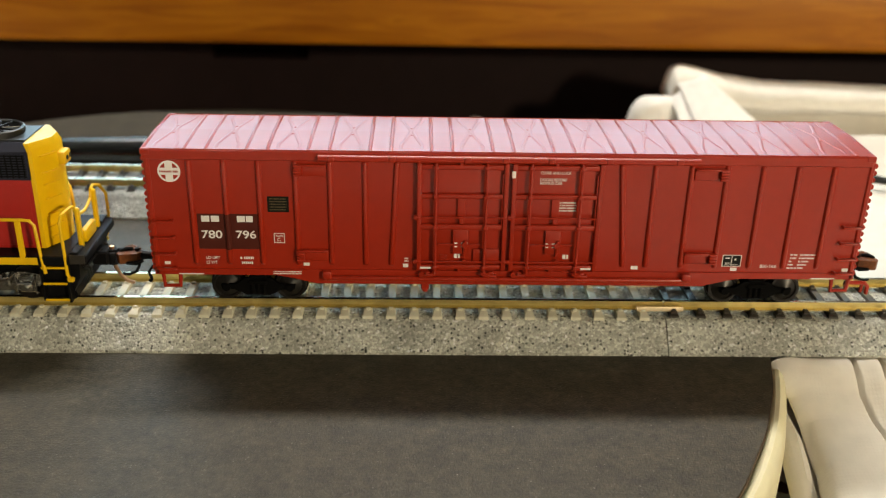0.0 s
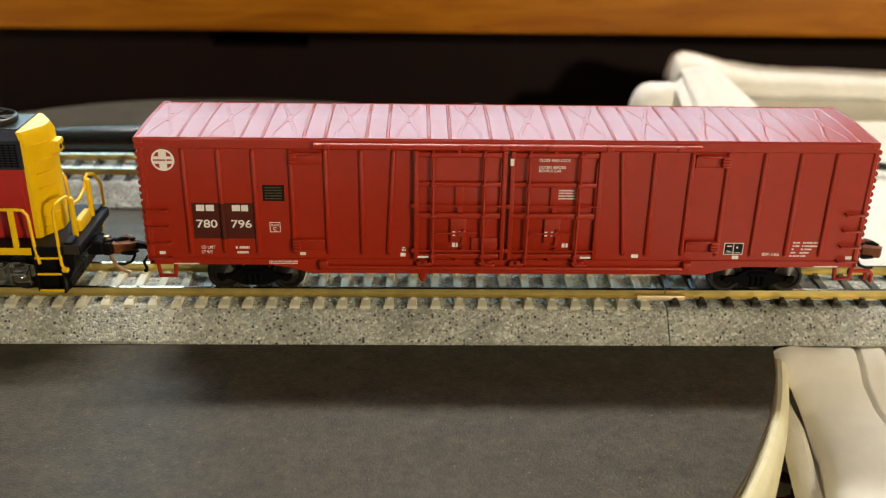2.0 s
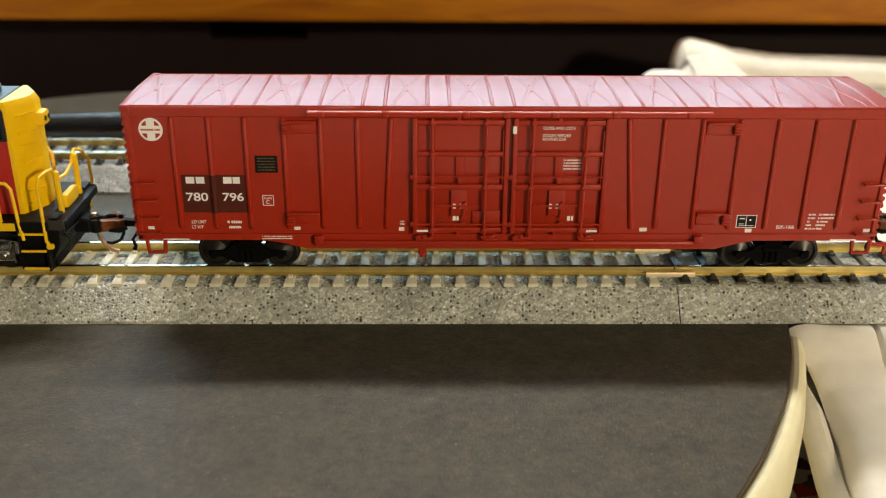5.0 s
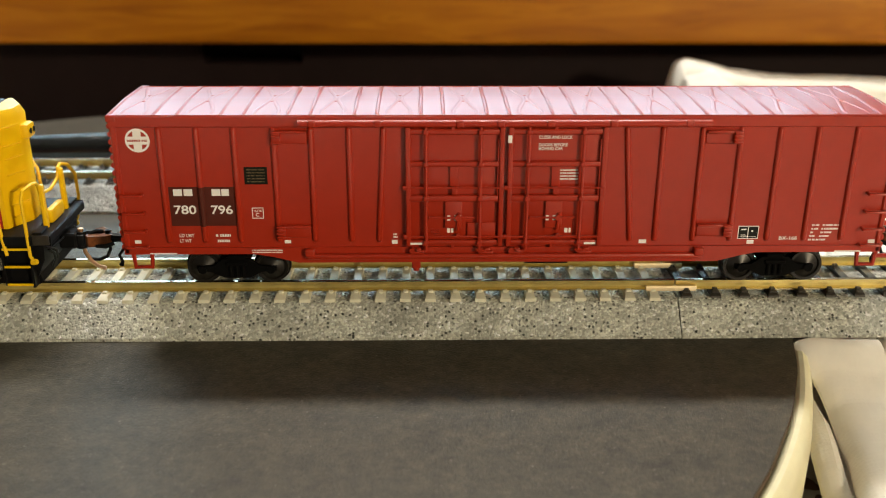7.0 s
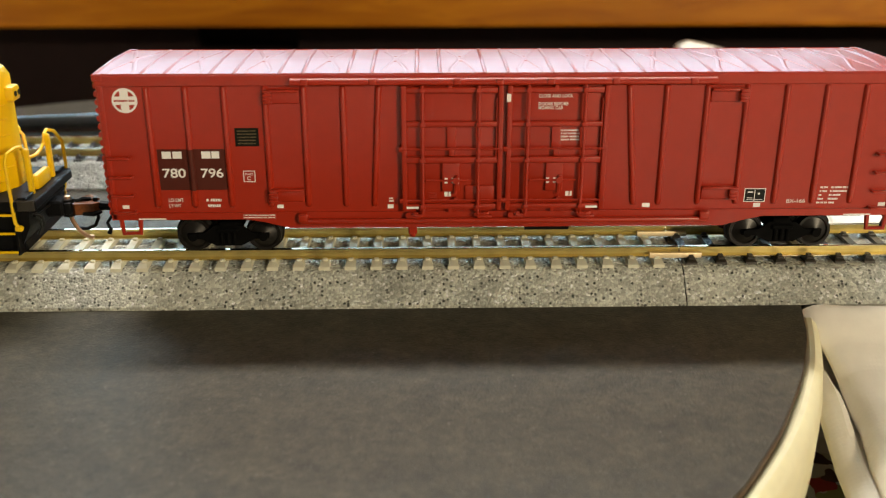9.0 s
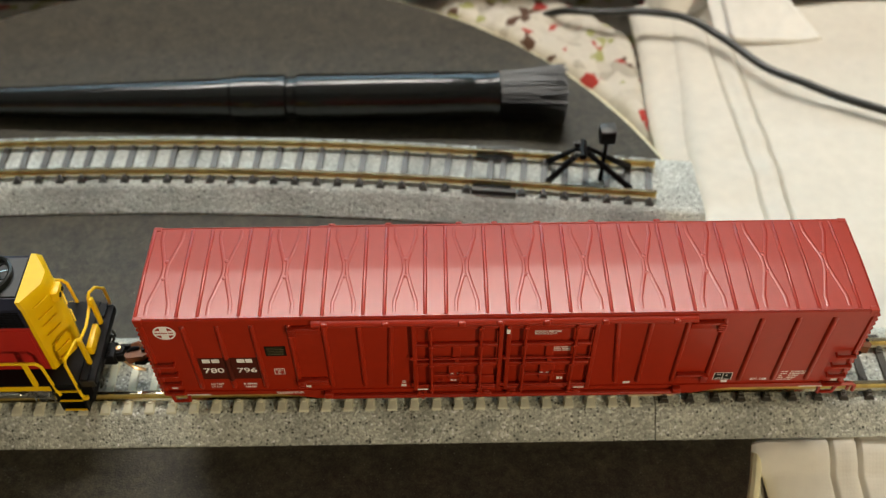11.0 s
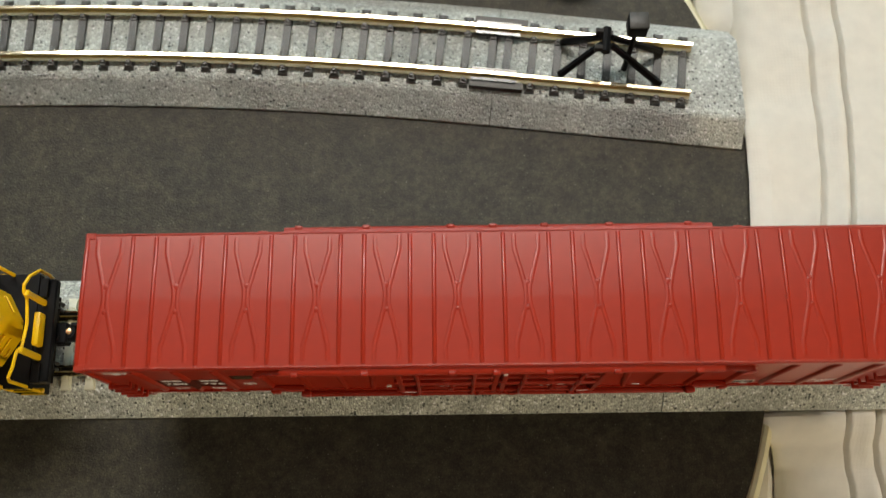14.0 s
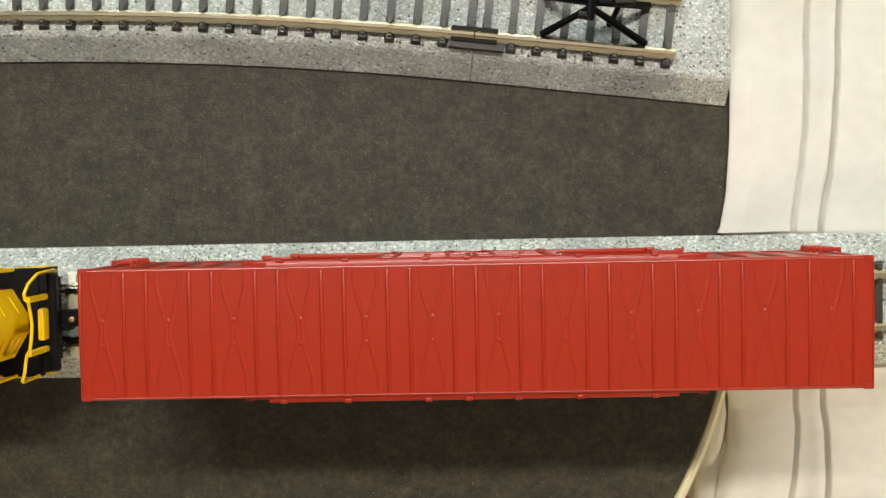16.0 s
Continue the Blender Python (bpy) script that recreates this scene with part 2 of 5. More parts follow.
CREAM = mat("cream_enamel", (0.74, 0.69, 0.45), 0.38, vary=0.10, grain=3.0, bump=0.1, bump_mm=3.0)
CARDEDGE = mat("brown_card_edge", (0.10, 0.062, 0.035), 0.85, vary=0.2)
DULLGOLD = mat("dull_gold_print", (0.14, 0.11, 0.05), 0.6, vary=0.2)
PAPER = paper_material()
WOOD = wood_material()
# near-black base, so the recess below the headboard rail stays dark
DARKWOOD = mat("near_black_wood", (0.0125, 0.0068, 0.0068), 0.6, vary=0.25, grain=6, spec=0.1)
# white cotton again, tinted tan for the shade on the roll
SHADECLOTH = cloth_material("shaded_cotton", (0.90, 0.87, 0.80))
WHITECLOTH = cloth_material("white_cotton", (0.91, 0.90, 0.87))
KHAKI = cloth_material("cream_twill", (0.70, 0.665, 0.585))
QUILT = quilt_material()
BALLAST = ballast_material("grey_ballast", (0.53, 0.54, 0.47), (0.020, 0.024, 0.018), 1.25, 1.25, 0.22)
BALLAST_BLUE = ballast_material("blue_grey_ballast", (0.56, 0.59, 0.55), (0.06, 0.068, 0.064), 0.7, 0.7, 0.28)
RUBBER = mat("black_rubber", (0.012, 0.014, 0.013), 0.4, vary=0.2)
BRISTLE = mat("black_bristle", (0.012, 0.013, 0.012), 0.4, vary=0.4, grain=0.3)
WALLPAINT = mat("wall_paint", (0.15, 0.135, 0.115), 0.85, vary=0.05, grain=30)
FRAMEPAINT = mat("white_window_paint", (0.78, 0.77, 0.74), 0.5, vary=0.04, grain=20)
CEILPAINT = mat("ceiling_paint", (0.70, 0.68, 0.645), 0.9, vary=0.04, grain=30)
FLOORWOOD = mat("brown_floor", (0.16, 0.09, 0.05), 0.5, vary=0.25, grain=40)
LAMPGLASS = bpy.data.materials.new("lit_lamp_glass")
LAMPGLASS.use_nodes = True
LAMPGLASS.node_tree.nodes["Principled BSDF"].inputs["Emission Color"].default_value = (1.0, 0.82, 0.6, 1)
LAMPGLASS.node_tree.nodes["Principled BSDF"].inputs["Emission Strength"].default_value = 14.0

# glow tinted blue for the cool reflection on the car's roof
SHEEN_GLOW = bpy.data.materials.new("roof_sheen_glow")
SHEEN_GLOW.use_nodes = True
SHEEN_GLOW.node_tree.nodes["Principled BSDF"].inputs["Base Color"].default_value = (0, 0, 0, 1)
SHEEN_GLOW.node_tree.nodes["Principled BSDF"].inputs["Emission Color"].default_value = (0.56, 0.85, 1.0, 1)
SHEEN_GLOW.node_tree.nodes["Principled BSDF"].inputs["Emission Strength"].default_value = 4.4
GLASS = bpy.data.materials.new("window_glass")
GLASS.use_nodes = True
GLASS.node_tree.nodes["Principled BSDF"].inputs["Transmission Weight"].default_value = 1.0
GLASS.node_tree.nodes["Principled BSDF"].inputs["Roughness"].default_value = 0.02


# ---- mesh tools (all in millimetres) ----
class Form:
    """A mesh under way, in millimetres."""

    def __init__(self):
        self.v, self.f = [], []

    def add(self, verts, faces):
        k = len(self.v)
        self.v += [tuple(p) for p in verts]
        self.f += [tuple(i + k for i in f) for f in faces]
        return self

    def merge(self, bm):
        bm.verts.index_update()
        return self.add([tuple(v.co) for v in bm.verts], [[v.index for v in f.verts] for f in bm.faces])

    def box(self, x0, x1, y0, y1, z0, z1, bev=0.0, seg=1):
        if not bev:
            v = [(x, y, z) for z in (z0, z1) for y in (y0, y1) for x in (x0, x1)]
            return self.add(v, [(0, 2, 3, 1), (4, 5, 7, 6), (0, 1, 5, 4), (2, 6, 7, 3), (0, 4, 6, 2), (1, 3, 7, 5)])
        bm = bmesh.new()
        bmesh.ops.create_cube(bm, size=1.0)
        for v in bm.verts:
            v.co = Vector(((x0 + x1) / 2 + v.co.x * (x1 - x0), (y0 + y1) / 2 + v.co.y * (y1 - y0), (z0 + z1) / 2 + v.co.z * (z1 - z0)))
        bmesh.ops.bevel(bm, geom=bm.edges[:], offset=bev, segments=seg, profile=0.5, affect="EDGES")
        self.merge(bm)
        bm.free()
        return self

    def prism(self, poly, axis, a, b):
        """A polygon, given in the two other axes, drawn out from a to b."""
        def at(p, s):
            return {"x": (s, p[0], p[1]), "y": (p[0], s, p[1]), "z": (p[0], p[1], s)}[axis]
        k = len(poly)
        v = [at(p, a) for p in poly] + [at(p, b) for p in poly]
        return self.add(v, [tuple(range(k)), tuple(range(2 * k - 1, k - 1, -1))] + [(i, i + k, (i + 1) % k + k, (i + 1) % k) for i in range(k)])

    def tube(self, path, r, seg=8, closed=False, ends=True):
        path = [Vector(p) for p in path]
        rs = r if isinstance(r, (list, tuple)) else [r] * len(path)
        n, k = len(path), len(self.v)
        rings, up = [], None
        for i, p in enumerate(path):
            a = path[i - 1] if i else p
            c = path[i + 1] if i < n - 1 else p
            if closed:
                a, c = path[i - 1], path[(i + 1) % n]
            d = (c - a).normalized()
            if up is None:
                up = d.orthogonal().normalized()
            up = (up - d * up.dot(d)).normalized()
            side = d.cross(up)
            rings.append([p + rs[i] * (math.cos(t) * up + math.sin(t) * side) for t in [2 * math.pi * j / seg for j in range(seg)]])
        v = [q for ring in rings for q in ring]
        f = []
        for i in range(n if closed else n - 1):
            for j in range(seg):
                a, b = i * seg + j, i * seg + (j + 1) % seg
                e = (i + 1) % n
                f.append((a, b, e * seg + (j + 1) % seg, e * seg + j))
        if ends and not closed:
            f += [tuple(range(seg - 1, -1, -1)), tuple(range((n - 1) * seg, n * seg))]
        return self.add(v, f)

    def cyl(self, p0, p1, r, seg=20):
        return self.tube([p0, p1], r, seg)

    def lathe(self, prof, centre, axis="z", seg=48, closed=False):
        """Profile of (radius, height) turned round an axis through centre."""
        v, f, n = [], [], len(prof)
        for j in range(seg):
            a = 2 * math.pi * j / seg
            for r, h in prof:
                c, s = r * math.cos(a), r * math.sin(a)
                p = {"z": (c, s, h), "y": (c, h, -s), "x": (h, c, s)}[axis]
                v.append(tuple(p[i] + centre[i] for i in range(3)))
        for j in range(seg):
            k = (j + 1) % seg
            for i in range(n - 1 + closed):
                e = (i + 1) % n
                f.append((j * n + i, k * n + i, k * n + e, j * n + e))
        return self.add(v, f)

    def flipped(self, axis):
        i = "xyz".index(axis)
        self.v = [tuple(-c if n == i else c for n, c in enumerate(p)) for p in self.v]
        self.f = [tuple(reversed(f)) for f in self.f]
        return self

    def mesh(self, name, material, smooth=35):
        me = bpy.data.meshes.new(name)
        me.from_pydata([(x * MM, y * MM, z * MM) for x, y, z in self.v], [], self.f)
        bm = bmesh.new()
        bm.from_mesh(me)
        bmesh.ops.remove_doubles(bm, verts=bm.verts[:], dist=1e-7)
        bmesh.ops.recalc_face_normals(bm, faces=bm.faces[:])
        bm.to_mesh(me)
        bm.free()
        me.materials.append(material)
        me.polygons.foreach_set("use_smooth", [True] * len(me.polygons))
        me.set_sharp_from_angle(angle=radians(smooth))
        return me


def hang(ob, parent):
    ob.parent = parent
    if parent.type == "EMPTY":
        ob.matrix_parent_inverse = parent.matrix_basis.inverted()
    return ob


def part(name, form, material, parent, label="", smooth=35):
    ob = hang(new(name, form.mesh(name, material, smooth)), parent)
    return tagged(ob, label) if label else ob


def piece(name, mesh, parent, at=(0, 0, 0), turn=0.0):
    """A part that shares its mesh with others, set at a place in millimetres."""
    ob = new(name, mesh)
    hang(ob, parent)
    ob.matrix_basis = pose(at[0] * MM, at[1] * MM, at[2] * MM, 0, 0, turn)
    return ob


def thing(name, at, label, category, group="", kind=""):
    ob = new(name)
    ob.empty_display_size = 0.01
    ob.matrix_basis = pose(at[0] * MM, at[1] * MM, at[2] * MM)
    return tagged(ob, label, category, group, kind)


def solo(name, form, material, label, category, kind="", group=""):
    return tagged(new(name, form.mesh(name, material)), label, category, group, kind)


def lettering(text, x, z, height, y, material, parent, name="lettering", width=None, bold=0.012):
    """Printed words on the near side of the car: left end x, foot z, in millimetres."""
    cu = bpy.data.curves.new(name, "FONT")
    cu.body, cu.size, cu.extrude, cu.offset = text, 1.0, 0.004, bold
    ob = new(name, cu)
    me = bpy.data.meshes.new_from_object(ob.evaluated_get(bpy.context.evaluated_depsgraph_get()))
    bpy.data.objects.remove(ob)
    xs, ys = [v.co.x for v in me.vertices], [v.co.y for v in me.vertices]
    h = height / (max(ys) - min(ys))
    w = width / (max(xs) - min(xs)) if width else h
    x0, y0 = min(xs), min(ys)
    for v in me.vertices:
        v.co = Vector(((x + (v.co.x - x0) * w) * MM, (y - v.co.z * 4) * MM, (z + (v.co.y - y0) * h) * MM))
    me.materials.append(material)
    return hang(new(name, me), parent)


# ---- the room ----
WIN = (-1050, 740, 330, 1280)


def room():
    x0, x1, y0, y1, z0, z1, w = -1700, 1700, -1450, 1450, -560, 1940, 80
    wx0, wx1, wz0, wz1 = WIN
    north = Form()
    for b in ((x0 - w, wx0, z0, z1), (wx1, x1 + w, z0, z1), (wx0, wx1, z0, wz0), (wx0, wx1, wz1, z1)):
        north.box(b[0], b[1], y1, y1 + w, b[2], b[3])
    solo("wall_north", north, WALLPAINT, "plain brown-grey room wall with a window opening", "wall", "structure")
    for name, b in (("wall_south", (x0 - w, x1 + w, y0 - w, y0, z0, z1)), ("wall_east", (x1, x1 + w, y0, y1, z0, z1)), ("wall_west", (x0 - w, x0, y0, y1, z0, z1))):
        solo(name, Form().box(*b), WALLPAINT, "plain brown-grey room wall", "wall", "structure")
    # unseen window, added as the bright area that the roof reflects
    win = thing("sheen_window", ((wx0 + wx1) / 2, y1 + 40, wz0), "unseen white framed window added for the roof's sheen", "window", "", "structure")
    for b in ((wx0, wx0 + 40, wz0, wz1), (wx1 - 40, wx1, wz0, wz1), (wx0 + 40, wx1 - 40, wz0, wz0 + 40), (wx0 + 40, wx1 - 40, wz1 - 40, wz1)):
        part("window_frame", Form().box(b[0], b[1], y1 + 20, y1 + 60, b[2], b[3], 3), FRAMEPAINT, win)
    pane = part("pane", Form().box(wx0 + 40, wx1 - 40, y1 + 38, y1 + 42, wz0 + 40, wz1 - 40), GLASS, win)
    pane.visible_shadow = False
    solo("backdrop", Form().box(wx0 - 300, wx1 + 300, y1 + w + 60, y1 + w + 70, wz0 - 300, wz1 + 300), SHEEN_GLOW, "plain blue glowing sheet behind the added window", "sky", "structure")
    solo("floor", Form().box(x0 - w, x1 + w, y0 - w, y1 + w, z0 - w, z0), FLOORWOOD, "plain brown room floor in shade", "floor", "structure")
    solo("ceiling", Form().box(x0 - w, x1 + w, y0 - w, y1 + w, z1, z1 + w), CEILPAINT, "plain off-white room ceiling", "ceiling", "structure")


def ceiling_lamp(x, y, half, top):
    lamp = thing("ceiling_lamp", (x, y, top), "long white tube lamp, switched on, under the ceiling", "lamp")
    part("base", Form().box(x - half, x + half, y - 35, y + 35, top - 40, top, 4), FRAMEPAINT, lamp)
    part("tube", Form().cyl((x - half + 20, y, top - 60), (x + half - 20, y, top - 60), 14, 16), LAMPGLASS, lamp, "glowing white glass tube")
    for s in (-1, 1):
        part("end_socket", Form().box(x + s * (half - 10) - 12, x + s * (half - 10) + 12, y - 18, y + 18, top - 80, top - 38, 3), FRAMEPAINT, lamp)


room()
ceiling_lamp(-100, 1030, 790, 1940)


def fill_lamp(x, y, z, r):
    # invented fixture around the front fill, behind the camera
    lamp = thing("fill_lamp", (x, y, z), "round white lamp, unseen, added on the wall as front fill", "lamp")
    part("base", Form().lathe([(0, 0), (r, 0), (r, 12), (0, 12)], (x, y, z), "y", 32), CEILPAINT, lamp)
    part("glass_bowl", Form().lathe([(r * 0.97, 12), (r * 0.9, 20), (r * 0.6, 28), (0, 30)], (x, y, z), "y", 32), LAMPGLASS, lamp, "glowing frosted glass bowl")


fill_lamp(1030, -1449, 530, 100)

# ---- bed, headboard, tray and paper ----
def bed():
    b = thing("bed", (0, -500, -560), "bed covered with a printed red, green and white bedspread", "bed")
    part("mattress", Form().box(-900, 900, -1200, 180, -380, -31, 12, 2), WALLPAINT, b)
    part("bedspread", Form().box(-905, 905, -1205, 181, -330, -30, 10, 2), QUILT, b, "cotton bedspread with red, green and white print")
    part("bed_base", Form().box(-880, 880, -1180, 170, -560, -380), DARKWOOD, b)
    return b


def headboard():
    h = thing("headboard", (0, 190, -560), "varnished orange-brown wooden headboard with a dark recess below its rail", "headboard")
    part("rail", Form().box(-850, 850, 152, 176, 17.6, 36.6, 1.6, 3), WOOD, h, "varnished honey-brown wooden rail")
    # shade of the void below the rail is put into this panel's colour
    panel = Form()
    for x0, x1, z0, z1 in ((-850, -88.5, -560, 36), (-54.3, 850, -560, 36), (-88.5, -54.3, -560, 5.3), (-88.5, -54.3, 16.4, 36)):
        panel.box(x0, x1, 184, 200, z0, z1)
    part("void_panel", panel, DARKWOOD, h, "near-black back panel standing in for the shaded void, with a slot")
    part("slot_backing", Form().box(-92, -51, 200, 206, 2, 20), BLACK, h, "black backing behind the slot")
    for s in (-1, 1):
        part("post", Form().box(s * 890 - 40, s * 890 + 40, 150, 205, -560, 120, 4, 2), WOOD, h)


CX, CY, CR = -70.2, 17.0, 121.3


def tray():
    t = thing("round_tray", (CX, CY, -30), "cream enamelled round tray with a rolled rim, under black paper", "tray")
    rim = [(CR - 3, -3.2), (CR + 0.2, -1.6), (CR + 0.7, -1.1), (CR + 1.4, -1.0), (CR + 2.2, -1.6), (CR + 2.8, -3.2), (CR + 3.2, -6.4), (CR + 3.2, -13.0), (CR + 1.5, -22.0), (CR - 1.0, -29.5), (CR - 4, -29.8), (CR - 1.0, -20), (CR - 2.5, -8)]
    part("rim", Form().lathe(rim, (CX, CY, 0), seg=160, closed=True), CREAM, t, "thick cream rolled rim with small yellow stains")
    part("plate", Form().lathe([(0, -3.2), (CR - 2.8, -3.2), (CR - 2.8, -5.0), (0, -5.0)], (CX, CY, 0), seg=96), CREAM, t)
    disc = thing("paper_disc", (CX, CY, -3), "matt black round paper sheet lying on the tray", "paper")
    edge = [CR + 0.25 * math.sin(3.1 * a) + 0.12 * math.sin(17 * a + 1) + 0.06 * math.sin(53 * a) for a in [2 * math.pi * i / 240 for i in range(240)]]
    ring = [(CX + r * math.cos(2 * math.pi * i / 240), CY + r * math.sin(2 * math.pi * i / 240)) for i, r in enumerate(edge)]
    part("sheet", Form().prism(ring, "z", -0.35, 0.0), PAPER, disc, "matt black paper with pale dust specks")
    low = [(CX + (x - CX) * 1.0012, CY + (y - CY) * 1.0012) for x, y in ring]
    part("card_core", Form().prism(low, "z", -1.4, -0.36), CARDEDGE, disc, "brown card core showing at the cut edge")


bed_thing = bed()
headboard()
tray()

# ---- track ----
RAIL = [(u, 0.74 * v) for u, v in ((-0.95, 0.0), (-0.95, 0.22), (-0.2, 0.5), (-0.2, 1.35), (-0.36, 1.5), (-0.36, 2.05), (-0.28, 2.12), (0.28, 2.12), (0.36, 2.05), (0.36, 1.5), (0.2, 1.35), (0.2, 0.5), (0.95, 0.22), (0.95, 0.0))]
HEAD = [(u, v - 0.55) for u, v in ((-0.355, 1.98), (-0.355, 2.09), (-0.27, 2.15), (0.27, 2.15), (0.355, 2.09), (0.355, 1.98))]
BED = [(-12.4, 0.0), (-12.4, 0.55), (-12.05, 0.85), (-8.95, 4.1), (-8.5, 4.5), (-8.0, 4.78), (-7.3, 4.95), (7.3, 4.95), (8.0, 4.78), (8.5, 4.5), (8.95, 4.1), (12.05, 0.85), (12.4, 0.55), (12.4, 0.0)]
GAUGE, TIE_TOP, BED_TOP = 4.85, 5.65, 4.95


class Line:
    """A centre line in plan: at(s) gives place and heading s millimetres along it."""

    def __init__(self, x, y, heading, radius=0.0):
        self.x, self.y, self.h, self.r = x, y, heading, radius

    def at(self, s):
        if not self.r:
            return self.x + s * math.cos(self.h), self.y + s * math.sin(self.h), self.h
        h = self.h - s / self.r
        cx, cy = self.x + self.r * math.sin(self.h), self.y - self.r * math.cos(self.h)
        return cx - self.r * math.sin(h), cy + self.r * math.cos(h), h


def swept(line, s0, s1, prof, dy=0.0, dz=0.0, step=12.0):
    n = 1 if not line.r else max(2, int(abs(s1 - s0) / step))
    rings = []
    for i in range(n + 1):
        x, y, h = line.at(s0 + (s1 - s0) * i / n)
        rings.append([(x - math.sin(h) * (u + dy), y + math.cos(h) * (u + dy), v + dz) for u, v in prof])
    k = len(prof)
    f = [tuple(range(k - 1, -1, -1)), tuple(range(n * k, n * k + k))]
    for i in range(n):
        f += [(i * k + j, (i + 1) * k + j, (i + 1) * k + (j + 1) % k, i * k + (j + 1) % k) for j in range(k)]
    return Form().add([p for r in rings for p in r], f)


def tie_mesh(name, half, wide, material, concrete):
    """One tie with its two pairs of rail clips."""
    f = Form()
    top, bot = wide / 2, wide / 2 + 0.22
    for s in (-1, 1):
        v = []
        for u, z, w in ((half, 4.3, bot), (half - 0.15, 5.25, bot), (half - 0.9, TIE_TOP, top)):
            v += [(-w, s * u, z), (w, s * u, z)]
        v += [(-top, 0, TIE_TOP), (top, 0, TIE_TOP), (-top, 0, 4.3), (top, 0, 4.3)]
        f.add(v, [(0, 1, 3, 2), (2, 3, 5, 4), (4, 5, 7, 6), (0, 2, 4, 6, 8), (1, 9, 7, 5, 3)])
    for s in (-1, 1):
        for e in (-1, 1):
            c = s * GAUGE + e * 1.2
            f.box(-0.4, 0.4, c - 0.36, c + 0.36, TIE_TOP - 0.1, TIE_TOP + (0.36 if concrete else 0.62), 0.1)
            if not concrete:
                f.box(-0.6, 0.6, c + e * 0.35 - 0.5, c + e * 0.35 + 0.5, TIE_TOP - 0.1, TIE_TOP + 0.3, 0.1)
    if not concrete:
        for u in (-0.22, 0.22):
            f.box(u - 0.05, u + 0.05, -half + 0.4, half - 0.4, TIE_TOP - 0.02, TIE_TOP + 0.05)
    return f.mesh(name, material)


def track_piece(label, line, s0, s1, tie, pitch, first, ballast, end_at=None, group="track pieces", skew=0.0):
    x, y, h = line.at((s0 + s1) / 2)
    t = thing("track_piece", (x, y, 0), label, "model track", group)
    bed_form = swept(line, s0, s1, BED)
    if skew:
        k = len(BED)
        bed_form.v[-k:] = [(x - skew * (u + 12.4), y, z) for (x, y, z), (u, _) in zip(bed_form.v[-k:], BED)]
    part("roadbed", bed_form, ballast, t, "moulded grey speckled ballast bed")
    stop = end_at or s1
    for s in (-1, 1):
        part("rail", swept(line, s0 + 0.05, stop - 0.05, RAIL, s * GAUGE, TIE_TOP), RAILWEB, t, "bronze-coloured rail")
        part("rail_foot", swept(line, s0 + 0.05, stop - 0.05, [(-0.97, 0.02), (-0.97, 0.2), (-0.3, 0.42), (0.3, 0.42), (0.97, 0.2), (0.97, 0.02)], s * GAUGE, TIE_TOP), RAILFOOT, t, "bright gold rail foot")
        part("rail_head", swept(line, s0 + 0.05, stop - 0.05, HEAD, s * GAUGE, TIE_TOP), BRASS, t, "polished bright rail head")
    s = s0 + first
    while s < stop - 0.7:
        px, py, ph = line.at(s)
        piece("tie", tie, t, (px, py, 0), math.degrees(ph))
        s += pitch
    return t


def joiner(line, s, parent, material, side):
    for e in (-1, 1):
        a = swept(line, s - 4.2, s + 4.2, [(-0.42, 0.05), (-0.42, 0.62), (-0.3, 0.86), (0.3, 0.86), (0.42, 0.62), (0.42, 0.05)], side * GAUGE + e * 1.0, TIE_TOP)
        part("rail_joiner", a, material, parent, "small rail joiner")


CONCRETE = tie_mesh("tie", 8.15, 1.35, TIE_GREY, True)
DARKTIE = tie_mesh("tie", 7.45, 1.3, TIE_DARK, False)
OLDTIE = tie_mesh("tie", 7.45, 1.4, TIE_OLD, False)
front = Line(0, 0, 0)
JX = 29.3
ta = track_piece("straight model track with pale concrete ties on grey ballast", front, JX - 248, JX - 0.09, CONCRETE, 4.12, 1.1, BALLAST)
track_piece("straight model track with dark ties on grey ballast", front, JX + 0.09, JX + 186, DARKTIE, 4.82, 1.6, BALLAST)
for side in (-1, 1):
    joiner(front, JX - 0.8, ta, JOINER, side)

# the curved siding behind, ending in a bumper
R_IN = 787.0
SX, SY, SH = 2.0, 42.1 + 12.35, -math.asin(92.0 / R_IN)
curve = Line(SX, SY, SH, R_IN + 12.4)
spur = Line(SX, SY, SH)
track_piece("curved model track with grey ties on blue-grey ballast", curve, -248, 0, OLDTIE, 4.9, 2.2, BALLAST_BLUE)
td = track_piece("short end-of-line track piece with grey ties", spur, 0.12, 47.8, OLDTIE, 4.7, 2.0, BALLAST_BLUE, 36.5, skew=0.13)
for side in (-1, 1):
    joiner(spur, 0.0, td, GLOSS, side)
    part("joiner_base", swept(spur, -4.5, 5.5, [(-0.8, 4.9), (-0.7, 6.2), (0.7, 6.2), (0.8, 4.9)], side * 6.6, 0), TIE_DARK, td, "black plastic joiner block")


def on(line, s, u, z):
    x, y, h = line.at(s)
    return (x - math.sin(h) * u, y + math.cos(h) * u, z)


